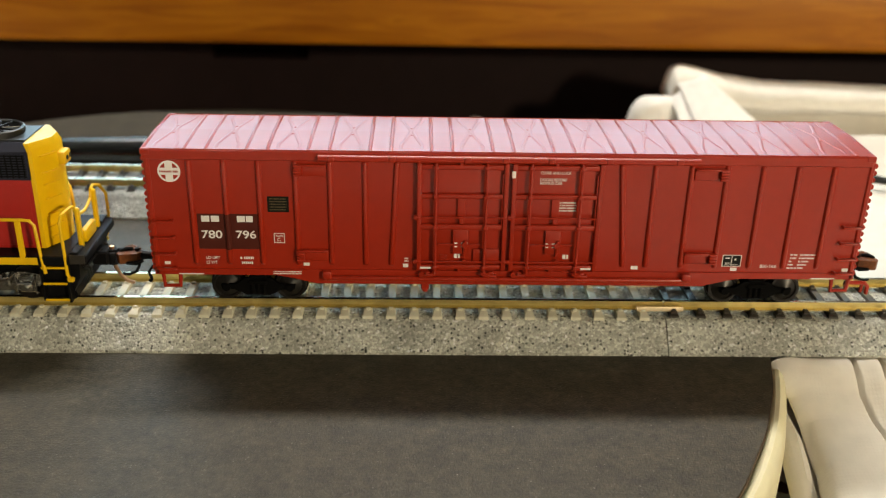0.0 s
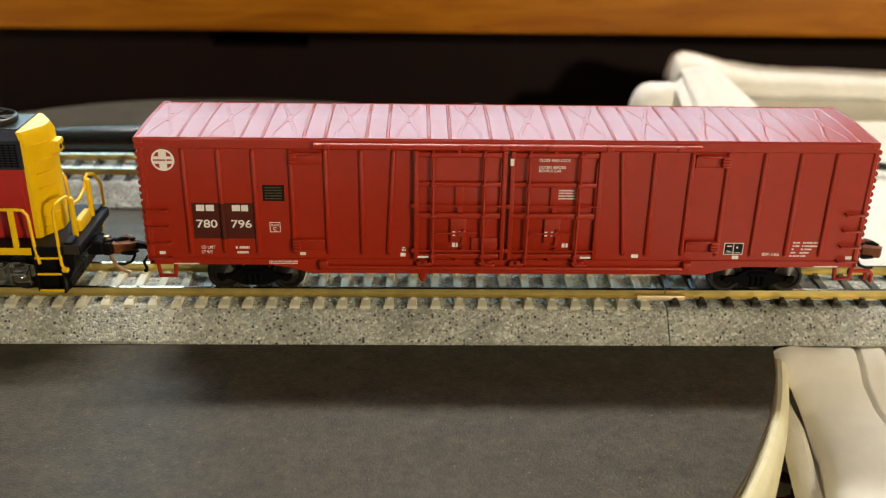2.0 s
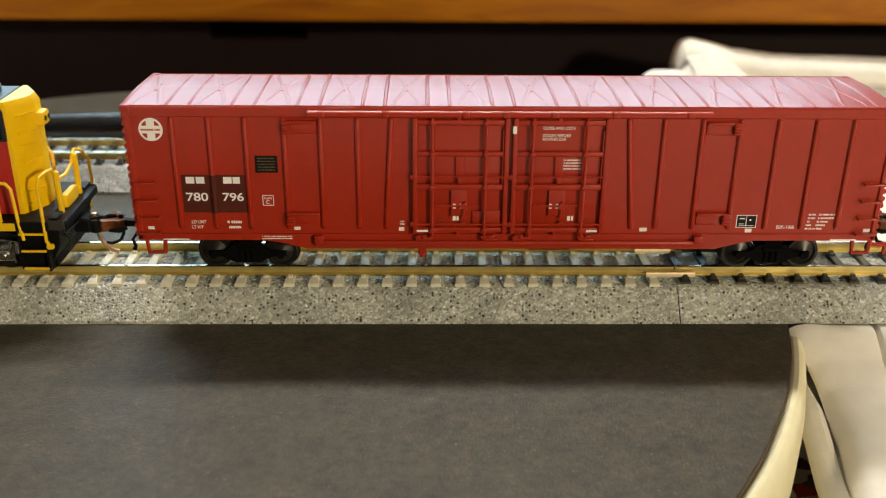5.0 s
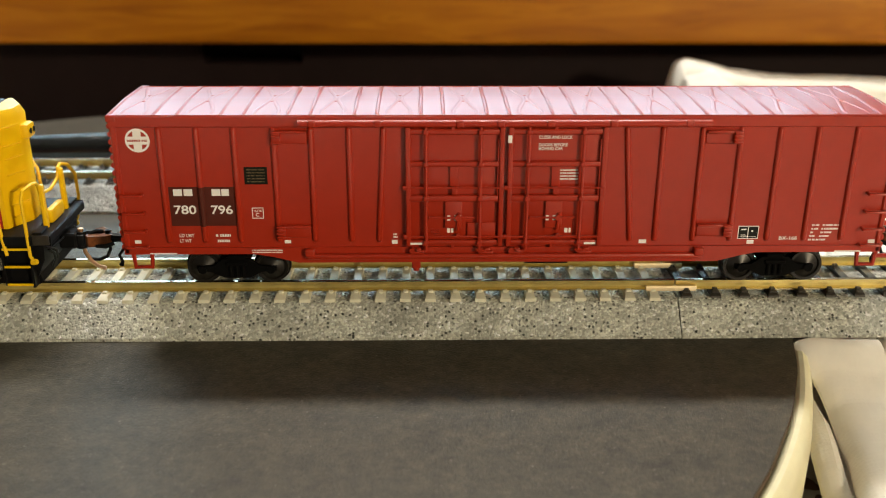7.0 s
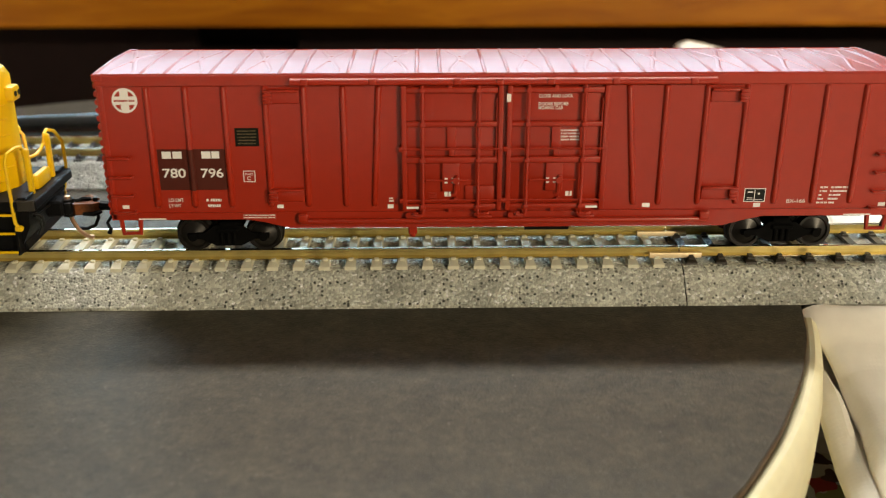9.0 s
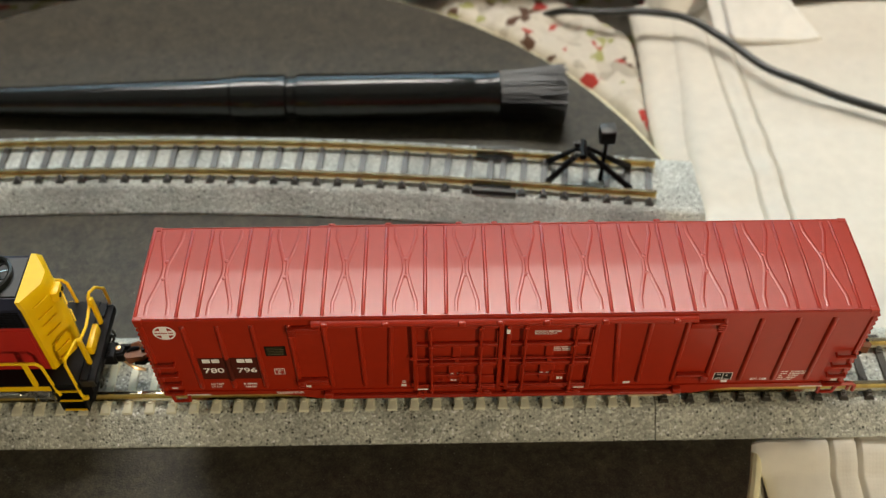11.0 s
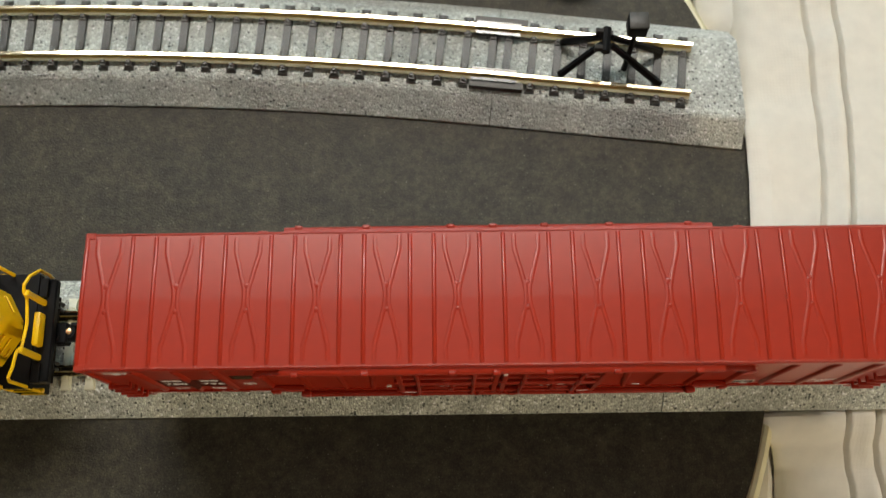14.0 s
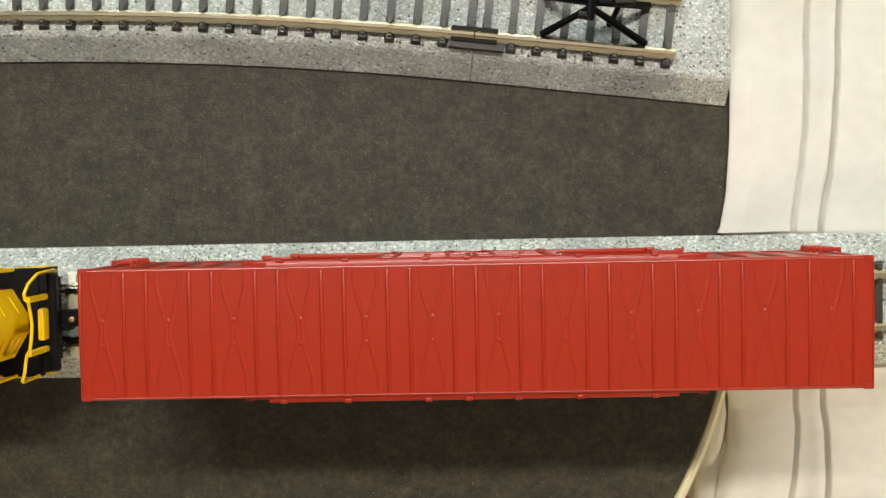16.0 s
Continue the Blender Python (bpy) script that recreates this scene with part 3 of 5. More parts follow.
def bumper():
    b = thing("bumper", on(spur, 20, 0, 7.2), "black plastic buffer stop with a lamp post at the track's end", "buffer stop")
    for u, top in ((-3.5, 0.1), (3.3, 1.5)):
        part("frame_leg", Form().tube([on(spur, 12.2, u, 6.2), on(spur, 18.9, top, 12.8)], [0.75, 0.62], 6), BLACK, b)
        part("frame_leg", Form().tube([on(spur, 30.8, u, 6.2), on(spur, 20.6, top, 12.8)], [0.75, 0.62], 6), BLACK, b)
    part("buffer_beam", Form().tube([on(spur, 19.6, -1.6, 12.9), on(spur, 19.6, 3.2, 13.1)], 0.85, 8), BLACK, b)
    for u in (-0.9, 2.4):
        part("buffer_pad", Form().tube([on(spur, 19.0, u, 13.0), on(spur, 17.6, u, 13.0)], 0.7, 10), STEEL, b, "dark metal buffer pad")
    part("post", Form().tube([on(spur, 24.2, -0.4, 5.0), on(spur, 24.3, 0.2, 9.0), on(spur, 24.5, 1.9, 15.0)], [0.6, 0.5, 0.5], 8), BLACK, b)
    x, y, z = on(spur, 24.5, 2.2, 14.9)
    part("lamp_box", Form().box(x - 1.8, x + 1.8, y - 1.7, y + 1.7, z, z + 3.4, 0.6, 2), BLACK, b)
    part("lamp_cap", Form().box(x - 1.75, x + 1.75, y - 1.65, y + 1.65, z + 3.3, z + 3.75, 0.25, 2), TIE_DARK, b, "matt grey lamp top")


bumper()


# ---- the boxcar ----
def boxcar():
    car = thing("boxcar", (0, 0, 7.25), "dark red model boxcar with ribbed sides and plug doors on track", "model railcar")
    Y, EAVE, FOOT = 9.70, 36.5, 14.2
    part("body", Form().box(-59.7, 60.2, -Y, Y, FOOT, 34.9, 0.15), RED, car)
    for s in (-1, 1):
        part("eave_plate", Form().box(-60.0, 60.0, s * 9.7 - 0.35, s * 9.7 + 0.35, 34.75, EAVE, 0.18), RED, car)
        sill = [(-59.8, FOOT), (-59.8, 15.3), (60.4, 15.3), (60.4, FOOT), (40.5, FOOT), (37.5, 13.6), (34.2, 12.7), (-32.6, 12.7), (-36.5, 13.7), (-39.5, FOOT)]
        part("side_sill", Form().prism(sill, "y", s * 9.5, s * 10.0), RED, car)
        for e in (-1, 1):
            part("corner_post", Form().box(e * 59.35 - 0.45 + (0.55 if e > 0 else 0), e * 59.35 + 0.45 + (0.55 if e > 0 else 0), s * 9.5 - 0.5, s * 9.5 + 0.5, FOOT, 35, 0.2), RED, car)

    # roof with raised seams and pressed crosses
    RIDGE = 36.84
    prof = [(-9.95, EAVE - 0.5), (-9.95, EAVE - 0.05), (-9.7, EAVE + 0.05), (-0.4, RIDGE), (0.4, RIDGE), (9.7, EAVE + 0.05), (9.95, EAVE - 0.05), (9.95, EAVE - 0.5)]
    roof = part("roof", Form().prism(prof, "x", -60.15, 60.15), RED, car, "low-pitched red roof, glossy under the lamp", 3)

    def rz(y):
        return EAVE + 0.05 + (RIDGE - EAVE - 0.05) * (1 - min(1, max(0, (abs(y) - 0.4) / 9.3)))

    def pressed(pts, w, h):
        """A low rounded ridge along points of the roof."""
        sec = [(-1, -0.04), (-0.7, 0.6), (-0.42, 0.95), (0, 1.0), (0.42, 0.95), (0.7, 0.6), (1, -0.04)]
        k, v, f = len(sec), [], []
        for i, (x, y) in enumerate(pts):
            (xa, ya), (xb, yb) = pts[max(0, i - 1)], pts[min(len(pts) - 1, i + 1)]
            d = math.hypot(xb - xa, yb - ya)
            nx, ny = -(yb - ya) / d, (xb - xa) / d
            e = 0.45 if i in (0, len(pts) - 1) else 1.0
            v += [(x + nx * w * u, y + ny * w * u, rz(y) + h * q * e - 0.01) for u, q in sec]
        for i in range(len(pts) - 1):
            f += [(i * k + j, i * k + j + 1, (i + 1) * k + j + 1, (i + 1) * k + j) for j in range(k - 1)]
        return Form().add(v, f)

    seam = pressed([(0, -9.45), (0, -9.2), (0, -0.5), (0, 0.5), (0, 9.2), (0, 9.45)], 0.33, 0.20).mesh("roof_seam", RED, 85)
    cross = Form()
    for s in (-1, 1):
        one = pressed([(s * 1.75, 9.2), (s * 1.75, 7.1), (s * 1.62, 6.6), (s * 0.42, 1.9), (s * 0.26, 0.9), (s * 0.26, -0.7), (s * 0.42, -1.6), (s * 1.62, -6.4), (s * 1.75, -6.9), (s * 1.75, -9.0)], 0.36, 0.088)
        cross.add(one.v, one.f)
    cross.lathe([(0.52, 0.0), (0.38, 0.09), (0.24, 0.135), (0, 0.15)], (0, 1.95, rz(1.95) - 0.02), seg=10)
    cross.lathe([(0.46, 0.0), (0.33, 0.08), (0.21, 0.12), (0, 0.135)], (0, -1.65, rz(1.65) - 0.02), seg=10)
    cross = cross.mesh("roof_cross", RED, 85)
    for k in range(12):
        xk = -56.5 + 10.03 * k
        piece("roof_cross", cross, roof, (xk, 0, 0))
        for d in (-3.3, 3.3):
            piece("roof_seam", seam, roof, (xk + d, 0, 0))
    for s in (-1, 1):
        part("roof_edge", Form().tube([(-60.0, s * 9.75, EAVE + 0.02), (60.0, s * 9.75, EAVE + 0.02)], 0.13, 6), RED, roof)
        part("roof_edge", Form().tube([(s * 59.95, -9.7, EAVE + 0.05), (s * 59.95, 0, RIDGE + 0.02), (s * 59.95, 9.7, EAVE + 0.05)], 0.14, 6), RED, roof)
        for e in (-1, 1):
            part("corner_cap", Form().box(e * 59.4 - 0.8, e * 59.4 + 0.8, s * 9.6 - 0.55, s * 9.6 + 0.55, EAVE - 0.93, EAVE + 0.16, 0.18), RED, roof)
    stud = Form().lathe([(0.2, 0), (0.17, 0.14), (0, 0.2)], (0, 0, 0), seg=8).mesh("roof_stud", RED)
    for k in range(12):
        for d in (-3.3, 3.3):
            piece("roof_stud", stud, roof, (-56.5 + 10.03 * k + d, -9.72, EAVE + 0.03))

    # side ribs
    def rib(dx):
        """A half-round pressed rib, its ends tapered into the side."""
        z0, z1 = 16.0, 34.85
        sec = [(-0.5, 0.0), (-0.4, -0.3), (-0.22, -0.5), (0.0, -0.55), (0.22, -0.5), (0.4, -0.3), (0.5, 0.0)]
        k, v, f = len(sec), [], []
        for z, t in ((z0, 0.02), (z0 + 0.35, 0.75), (z0 + 0.7, 1.0), (z1 - 0.6, 1.0), (z1 - 0.25, 0.75), (z1, 0.05)):
            x = dx * (z1 - z) / (z1 - z0)
            v += [(x + u * (0.5 + 0.5 * t), q * t, z) for u, q in sec]
        for i in range(5):
            f += [(i * k + j, i * k + j + 1, (i + 1) * k + j + 1, (i + 1) * k + j) for j in range(k - 1)]
        return Form().add(v, f + [tuple(range(k)), tuple(range(6 * k - 1, 5 * k - 1, -1))])

    near = {dx: rib(dx).mesh("side_rib", RED, 75) for dx in (0.0, -1.0, 1.7)}
    far = {dx: rib(dx).flipped("y").mesh("side_rib", RED, 75) for dx in (0.0, -1.0, 1.7)}
    xs = [-52.65, -47.0, -41.4, -35.4, -29.75, -24.0, 23.9, 29.95, 35.85, 41.85, 47.8, 53.7]
    for meshes, s in ((near, -1), (far, 1)):
        for x in xs:
            piece("side_rib", meshes[0.0], car, (x, s * (Y - 0.05), 0))
        piece("side_rib", meshes[-1.0], car, (-18.7, s * (Y - 0.05), 0))
        piece("side_rib", meshes[1.7], car, (18.3, s * (Y - 0.05), 0))

    # doors, their bars and rods
    def wallbox(f, s, x0, x1, z0, z1, d0, d1, bev=0.1):
        ya, yb = s * (Y + d0), s * (Y + d1)
        return f.box(x0, x1, min(ya, yb), max(ya, yb), z0, z1, min(1.5 * bev, 0.42 * (z1 - z0), 0.42 * (x1 - x0), 0.42 * abs(d1 - d0)), 3)

    for s in (-1, 1):
        for n, x0 in enumerate((-15.4, 0.25)):
            x1 = x0 + 15.15
            door = part("door", wallbox(Form(), s, x0, x1, 15.6, 34.8, -0.2, 0.2), RED, car, "red plug door with raised bars and lock rods")
            for z, h, d in ((34.2, 0.45, 0.95), (29.1, 0.42, 0.95), (23.6, 0.5, 1.0), (16.25, 0.42, 0.95)):
                part("door_bar", wallbox(Form(), s, x0 + 0.3, x1 - 0.9, z - h, z + h, 0.18, d, 0.14), RED, door)
            for x in (x0 + 0.35, x1 - 0.45):
                part("door_frame", wallbox(Form(), s, x - 0.4, x + 0.4, 15.6, 34.9, 0.18, 1.0, 0.12), RED, door)
            for x in (x0 + 3.1, x1 - 3.7):
                part("lock_rod", Form().tube([(x, s * (Y + 1.1), 15.2), (x, s * (Y + 1.1), 35.0)], 0.26, 8), RED, door)
                for z in (16.3, 23.6, 29.1, 34.2):
                    part("rod_guide", wallbox(Form(), s, x - 0.42, x + 0.42, z - 0.35, z + 0.35, 0.6, 1.4, 0.1), RED, door)
            for z in (25.3, 20.4, 17.2):
                a, b = (x0 - 0.2, x1 - 0.2) if z != 20.4 else (x0 + 3.6, x0 + 10.6)
                part("cross_rod", Form().tube([(a, s * (Y + 0.85), z), (b, s * (Y + 0.85), z)], 0.2, 6), RED, door)
            part("gear_box", wallbox(Form(), s, x0 + 6.0, x0 + 8.7, 18.6, 23.4, 0.18, 0.7, 0.12), RED, door)
            part("gear_box", wallbox(Form(), s, x0 + 6.7, x0 + 8.1, 25.4, 29.0, 0.18, 0.62, 0.1), RED, door)
            if n == 0:
                part("gear_cover", wallbox(Form(), s, x0 + 9.5, x0 + 14.0, 16.9, 19.5, 0.18, 0.55, 0.1), RED, door)
                for q in (17.5, 17.85, 18.2):
                    part("louvre", wallbox(Form(), s, x0 + 3.9, x0 + 5.2, q - 0.09, q + 0.09, 0.15, 0.4, 0.05), RED, door)
            part("bracket", wallbox(Form(), s, x0 + 7.0, x0 + 7.9, 24.2, 25.5, 0.3, 1.0, 0.12), RED, door)
            part("lever", Form().tube([(x0 + 8.0, s * (Y + 0.75), 18.3), (x0 + 8.2, s * (Y + 0.9), 21.2)], 0.26, 6), RED, door)
            for x in (x0 - 0.15, x1 - 0.35):
                for z in (25.3, 17.2):
                    part("rod_end", wallbox(Form(), s, x - 0.38, x + 0.38, z - 0.4, z + 0.4, 0.3, 1.0, 0.12), RED, door)
            for x, e in ((x0 + 1.6, 1), (x0 + 12.5, -1)):
                keeper = wallbox(Form(), s, x - 1.2, x + 1.2, 14.35, 14.85, 0.35, 1.1, 0.15)
                wallbox(keeper, s, x - 0.45, x + 0.75, 14.7, 15.35, 0.35, 0.95, 0.15)
                keeper.cyl((x - 0.75, s * (Y + 0.5), 15.0), (x - 0.75, s * (Y + 1.25), 15.0), 0.42, 10)
                keeper.tube([(x + e * 1.5, s * (Y + 1.1), 15.3), (x + e * 1.3, s * (Y + 1.15), 14.95), (x + e * 0.6, s * (Y + 1.2), 14.9), (x, s * (Y + 1.2), 15.15)], 0.24, 6)
                part("cam_keeper", keeper, RED, door)
            for z in (34.35, 15.9):
                part("bar_stub", wallbox(Form(), s, x0 + 6.9, x0 + 7.5, z - 0.55, z + 0.75, 0.18, 0.9, 0.1), RED, door)
            part("lever_pivot", Form().cyl((x0 + 8.1, s * (Y + 0.6), 20.4), (x0 + 8.1, s * (Y + 1.15), 20.4), 0.5, 12).cyl((x0 + 8.1, s * (Y + 0.6), 17.4), (x0 + 8.1, s * (Y + 1.0), 17.4), 0.36, 10), RED, door)
            part("hinge_strip", wallbox(Form(), s, x1 - 1.15, x1 - 0.85, 24.0, 33.0, 0.18, 0.75, 0.08), RED, door)
        railsec = [(0.1, 34.95), (0.95, 34.95), (1.22, 35.1), (1.3, 35.35), (1.22, 35.62), (1.0, 35.85), (0.7, 35.97), (0.1, 36.02)]
        part("door_rail", Form().prism([(s * (Y + u), v) for u, v in railsec], "x", -31.5, 31.0), RED, car, "long red upper door rail", 50)
        for x in (-29.4, -19.5, -7.2, -1.0, 6.5, 16.0, 27.5):
            part("rail_bracket", wallbox(Form(), s, x - 0.6, x + 0.6, 35.0, 36.02, 0.7, 1.42, 0.16), RED, car)
        part("door_rail", wallbox(Form(), s, -31.2, 31.4, 13.5, 14.35, 0.25, 1.2, 0.2), RED, car, "long red lower door rail")
        for x in (-30.6, 31.0):
            part("rail_stop", wallbox(Form(), s, x - 0.8, x + 0.8, 13.9, 15.3, 0.3, 1.35, 0.2), RED, car)
        # door stops beside the outer ribs
        for x0, x1, e in ((-34.9, -30.3, -1), (30.4, 35.2, 1)):
            for z in (33.2, 18.0):
                part("stop_plate", wallbox(Form(), s, x0, x1, z - 1.05, z + 1.05, -0.1, 0.35, 0.12), RED, car)
                part("stop_bar", wallbox(Form(), s, x0, x1, z + 0.7, z + 1.15, 0.1, 1.0, 0.12), RED, car)
                xe = x0 if e < 0 else x1
                part("stop_block", wallbox(Form(), s, xe - 0.55, xe + 0.55, z - 1.0, z + 1.1, 0.1, 1.0, 0.15), RED, car)
                for q in (-0.7, -0.15, 0.4, 0.95):
                    part("stop_tooth", wallbox(Form(), s, xe - 0.7, xe + 0.7, z + q - 0.16, z + q + 0.16, 0.8, 1.2, 0.08), RED, car)
        # ladders and stirrups
        for e in (-1, 1):
            for z in (24.1, 21.15, 18.2, 15.5):
                a, b = (-59.3, -55.9) if e < 0 else (56.7, 60.1)
                rung = wallbox(Form(), s, a, b, z - 0.2, z + 0.17, 0.45, 1.15, 0.1)
                wallbox(rung, s, a - 0.05, a + 0.4, z - 0.24, z + 0.2, -0.1, 1.1, 0.1)
                wallbox(rung, s, b - 0.4, b + 0.05, z - 0.24, z + 0.2, -0.1, 1.1, 0.1)
                part("rung", rung, RED, car)
            a, b = (-58.6, -55.6) if e < 0 else (56.9, 59.9)
            part("stirrup", Form().tube([(a, s * 9.6, 14.6), (a + 0.2, s * 9.6, 11.9), (b - 0.2, s * 9.6, 11.9), (b, s * 9.6, 14.6)], 0.40, 6), RED, car, "red wire step under the sill")

    # corrugated ends
    for e in (-1, 1):
        xe = 60.3 if e > 0 else -59.75
        f = Form().box(min(xe, xe - e * 0.5), max(xe, xe - e * 0.5), -9.2, 9.2, FOOT, 35.6)
        wall = part("end_wall", f, RED, car, "corrugated red end wall")
        bead = Form().tube([(0, -9.8, 0), (0, 9.8, 0)], 0.5, 8).mesh("corrugation", RED, 75)
        for k in range(17):
            piece("corrugation", bead, wall, (xe, 0, 15.4 + 1.22 * k))
        part("end_ladder", Form().tube([(e * 60.3, -8.6, 15), (e * 60.3, -8.6, 25)], 0.16, 6), RED, car)

    # underframe, trucks, couplers
    part("underframe", Form().box(-59, 59, -2.2, 2.2, 11.6, 14.4, 0.2).box(-57, 57, -7.5, 7.5, 13.2, 14.3, 0.1), TRUCKBLACK, car)
    part("brake_lever", Form().box(-14.6, -13.2, -9.3, -8.5, 11.2, 12.9, 0.2).cyl((-13.9, -8.9, 11.4), (-13.9, -8.9, 10.9), 0.5, 10), RED, car)
    part("brake_cylinder", Form().cyl((4, -4.5, 11.6), (11, -4.5, 11.6), 1.4, 16), BLACK, car)
    wheel = Form().lathe([(0.4, -1.2), (1.4, -0.75), (2.1, -0.45), (2.25, -0.72), (2.68, -0.75), (2.75, 0.6), (3.05, 0.62), (3.05, 0.95), (2.2, 1.0), (0.4, 1.0)], (0, 0, 0), "y", 28, True).mesh("wheel", STEEL)
    for cx in (-43.2, 45.2):
        truck = part("truck", Form().box(cx - 1.6, cx + 1.6, -6.2, 6.2, 9.6, 12.2, 0.3).cyl((cx, 0, 12), (cx, 0, 13.4), 2.2), TRUCKBLACK, car, "black plastic truck with two axles")
        for s in (-1, 1):
            y = s * 5.9
            fr = Form().prism([(cx - 6.5, 10.4), (cx - 6.4, 9.6), (cx - 4.2, 9.5), (cx - 2.0, 8.4), (cx + 2.0, 8.4), (cx + 4.2, 9.5), (cx + 6.4, 9.6), (cx + 6.5, 10.4), (cx + 3.8, 10.5), (cx + 2.2, 11.7), (cx - 2.2, 11.7), (cx - 3.8, 10.5)], "y", y - 0.3, y + 0.3)
            for d in (-5.55, 5.55):
                fr.cyl((cx + d, y - 0.3, 9.95), (cx + d, y + s * 0.7, 9.95), 0.7, 10)
            for d in (-1.0, 0, 1.0):
                fr.cyl((cx + d, y + s * 0.3, 8.7), (cx + d, y + s * 0.3, 10.6), 0.36, 8)
            fr.box(cx - 1.7, cx + 1.7, min(y, y + s * 0.7), max(y, y + s * 0.7), 10.6, 11.3, 0.15)
            part("side_frame", fr, TRUCKBLACK, truck)
        for d in (-5.55, 5.55):
            part("axle", Form().cyl((cx + d, -5.6, 9.95), (cx + d, 5.6, 9.95), 0.6, 10), STEEL, truck)
            for s in (-1, 1):
                piece("wheel", wheel, truck, (cx + d, s * 4.6, 9.95), 180 if s > 0 else 0)
    for e in (-1, 1):
        c = part("coupler", Form().tube([(e * 58, 0, 13.0), (e * 63.6, 0, 13.1), (e * 65.4, 0.1, 13.2)], [1.1, 0.75, 0.9], 8).box(min(e * 60, e * 62.4), max(e * 60, e * 62.4), -1.5, 1.5, 12.1, 13.9, 0.35, 2), BLACK, car, "black plastic coupler shank")
        plan = [(e * 64.7, -0.5), (e * 65.4, -1.25), (e * 68.4, -1.65), (e * 69.0, -1.0), (e * 68.7, -0.2), (e * 67.2, 0.1), (e * 66.2, 0.9), (e * 64.9, 0.7)]
        part("knuckle", Form().prism(plan, "z", 12.05, 13.9), RUST, c, "rust-brown plastic knuckle")
        part("knuckle_jaw", Form().tube([(e * 65.6, 0.8, 13.4), (e * 66.8, 1.3, 13.7), (e * 68.0, 1.2, 13.7)], [0.8, 0.95, 0.6], 8), RUST, c)
        part("knuckle_guard", Form().tube([(e * 64.4, -0.9, 12.5), (e * 65.6, -1.5, 12.2), (e * 67.2, -1.75, 12.3)], [0.35, 0.45, 0.3], 6).tube([(e * 66.4, 0.6, 14.1), (e * 67.6, 0.3, 14.2), (e * 68.6, -0.2, 13.9)], [0.3, 0.42, 0.3], 6), BLACK, c)
        part("knuckle_pin", Form().cyl((e * 65.6, 0.2, 13.8), (e * 65.6, 0.2, 14.5), 0.42, 10), BLACK, c)
        part("trip_pin", Form().tube([(e * 65.8, 0.6, 12.2), (e * 65.7, 0.9, 10.8), (e * 66.4, 1.0, 9.4), (e * 67.8, 1.0, 8.8), (e * 69.0, 1.0, 8.9)], 0.3, 8), BLACK, c, "dark bent wire pin")
        part("air_hose", Form().tube([(e * 60.2, -2.9, 12.8), (e * 62.2, -3.2, 12.4), (e * 62.9, -3.4, 11.4), (e * 62.5, -3.4, 10.2), (e * 62.8, -3.4, 9.6)], [0.3, 0.28, 0.26, 0.3, 0.42], 8), BLACK, car, "black rubber brake hose")
    part("hose_bracket", Form().tube([(60.2, -8.9, 13.1), (63.3, -8.8, 13.0), (63.9, -8.8, 12.4), (63.9, -8.8, 10.9)], 0.38, 6).tube([(62.9, -8.8, 13.0), (62.8, -8.8, 11.3)], 0.32, 6), RED, car, "red cut lever bracket beside the step")
    printing(car, -(Y + 0.02))
    return car


def bars(x, z, w, h, rows, fill, parent, y, material=None, name="print_bar", seed=1):
    """Lines too small to read, each one a row of plain little bars."""
    rnd = random.Random(seed)
    step = h / rows
    for i in range(rows):
        x0, line = x, Form()
        while x0 < x + w - 0.1:
            ww = min(rnd.uniform(0.5, 0.8) * step * fill, x + w - x0)
            line.box(x0, x0 + ww, y - 0.02, y + 0.05, z + step * (i + 0.5 - fill / 2), z + step * (i + 0.5 + fill / 2))
            x0 += ww + step * fill * (0.2 if rnd.random() < 0.85 else 0.7)
        part(name, line, material or WHITE, parent)


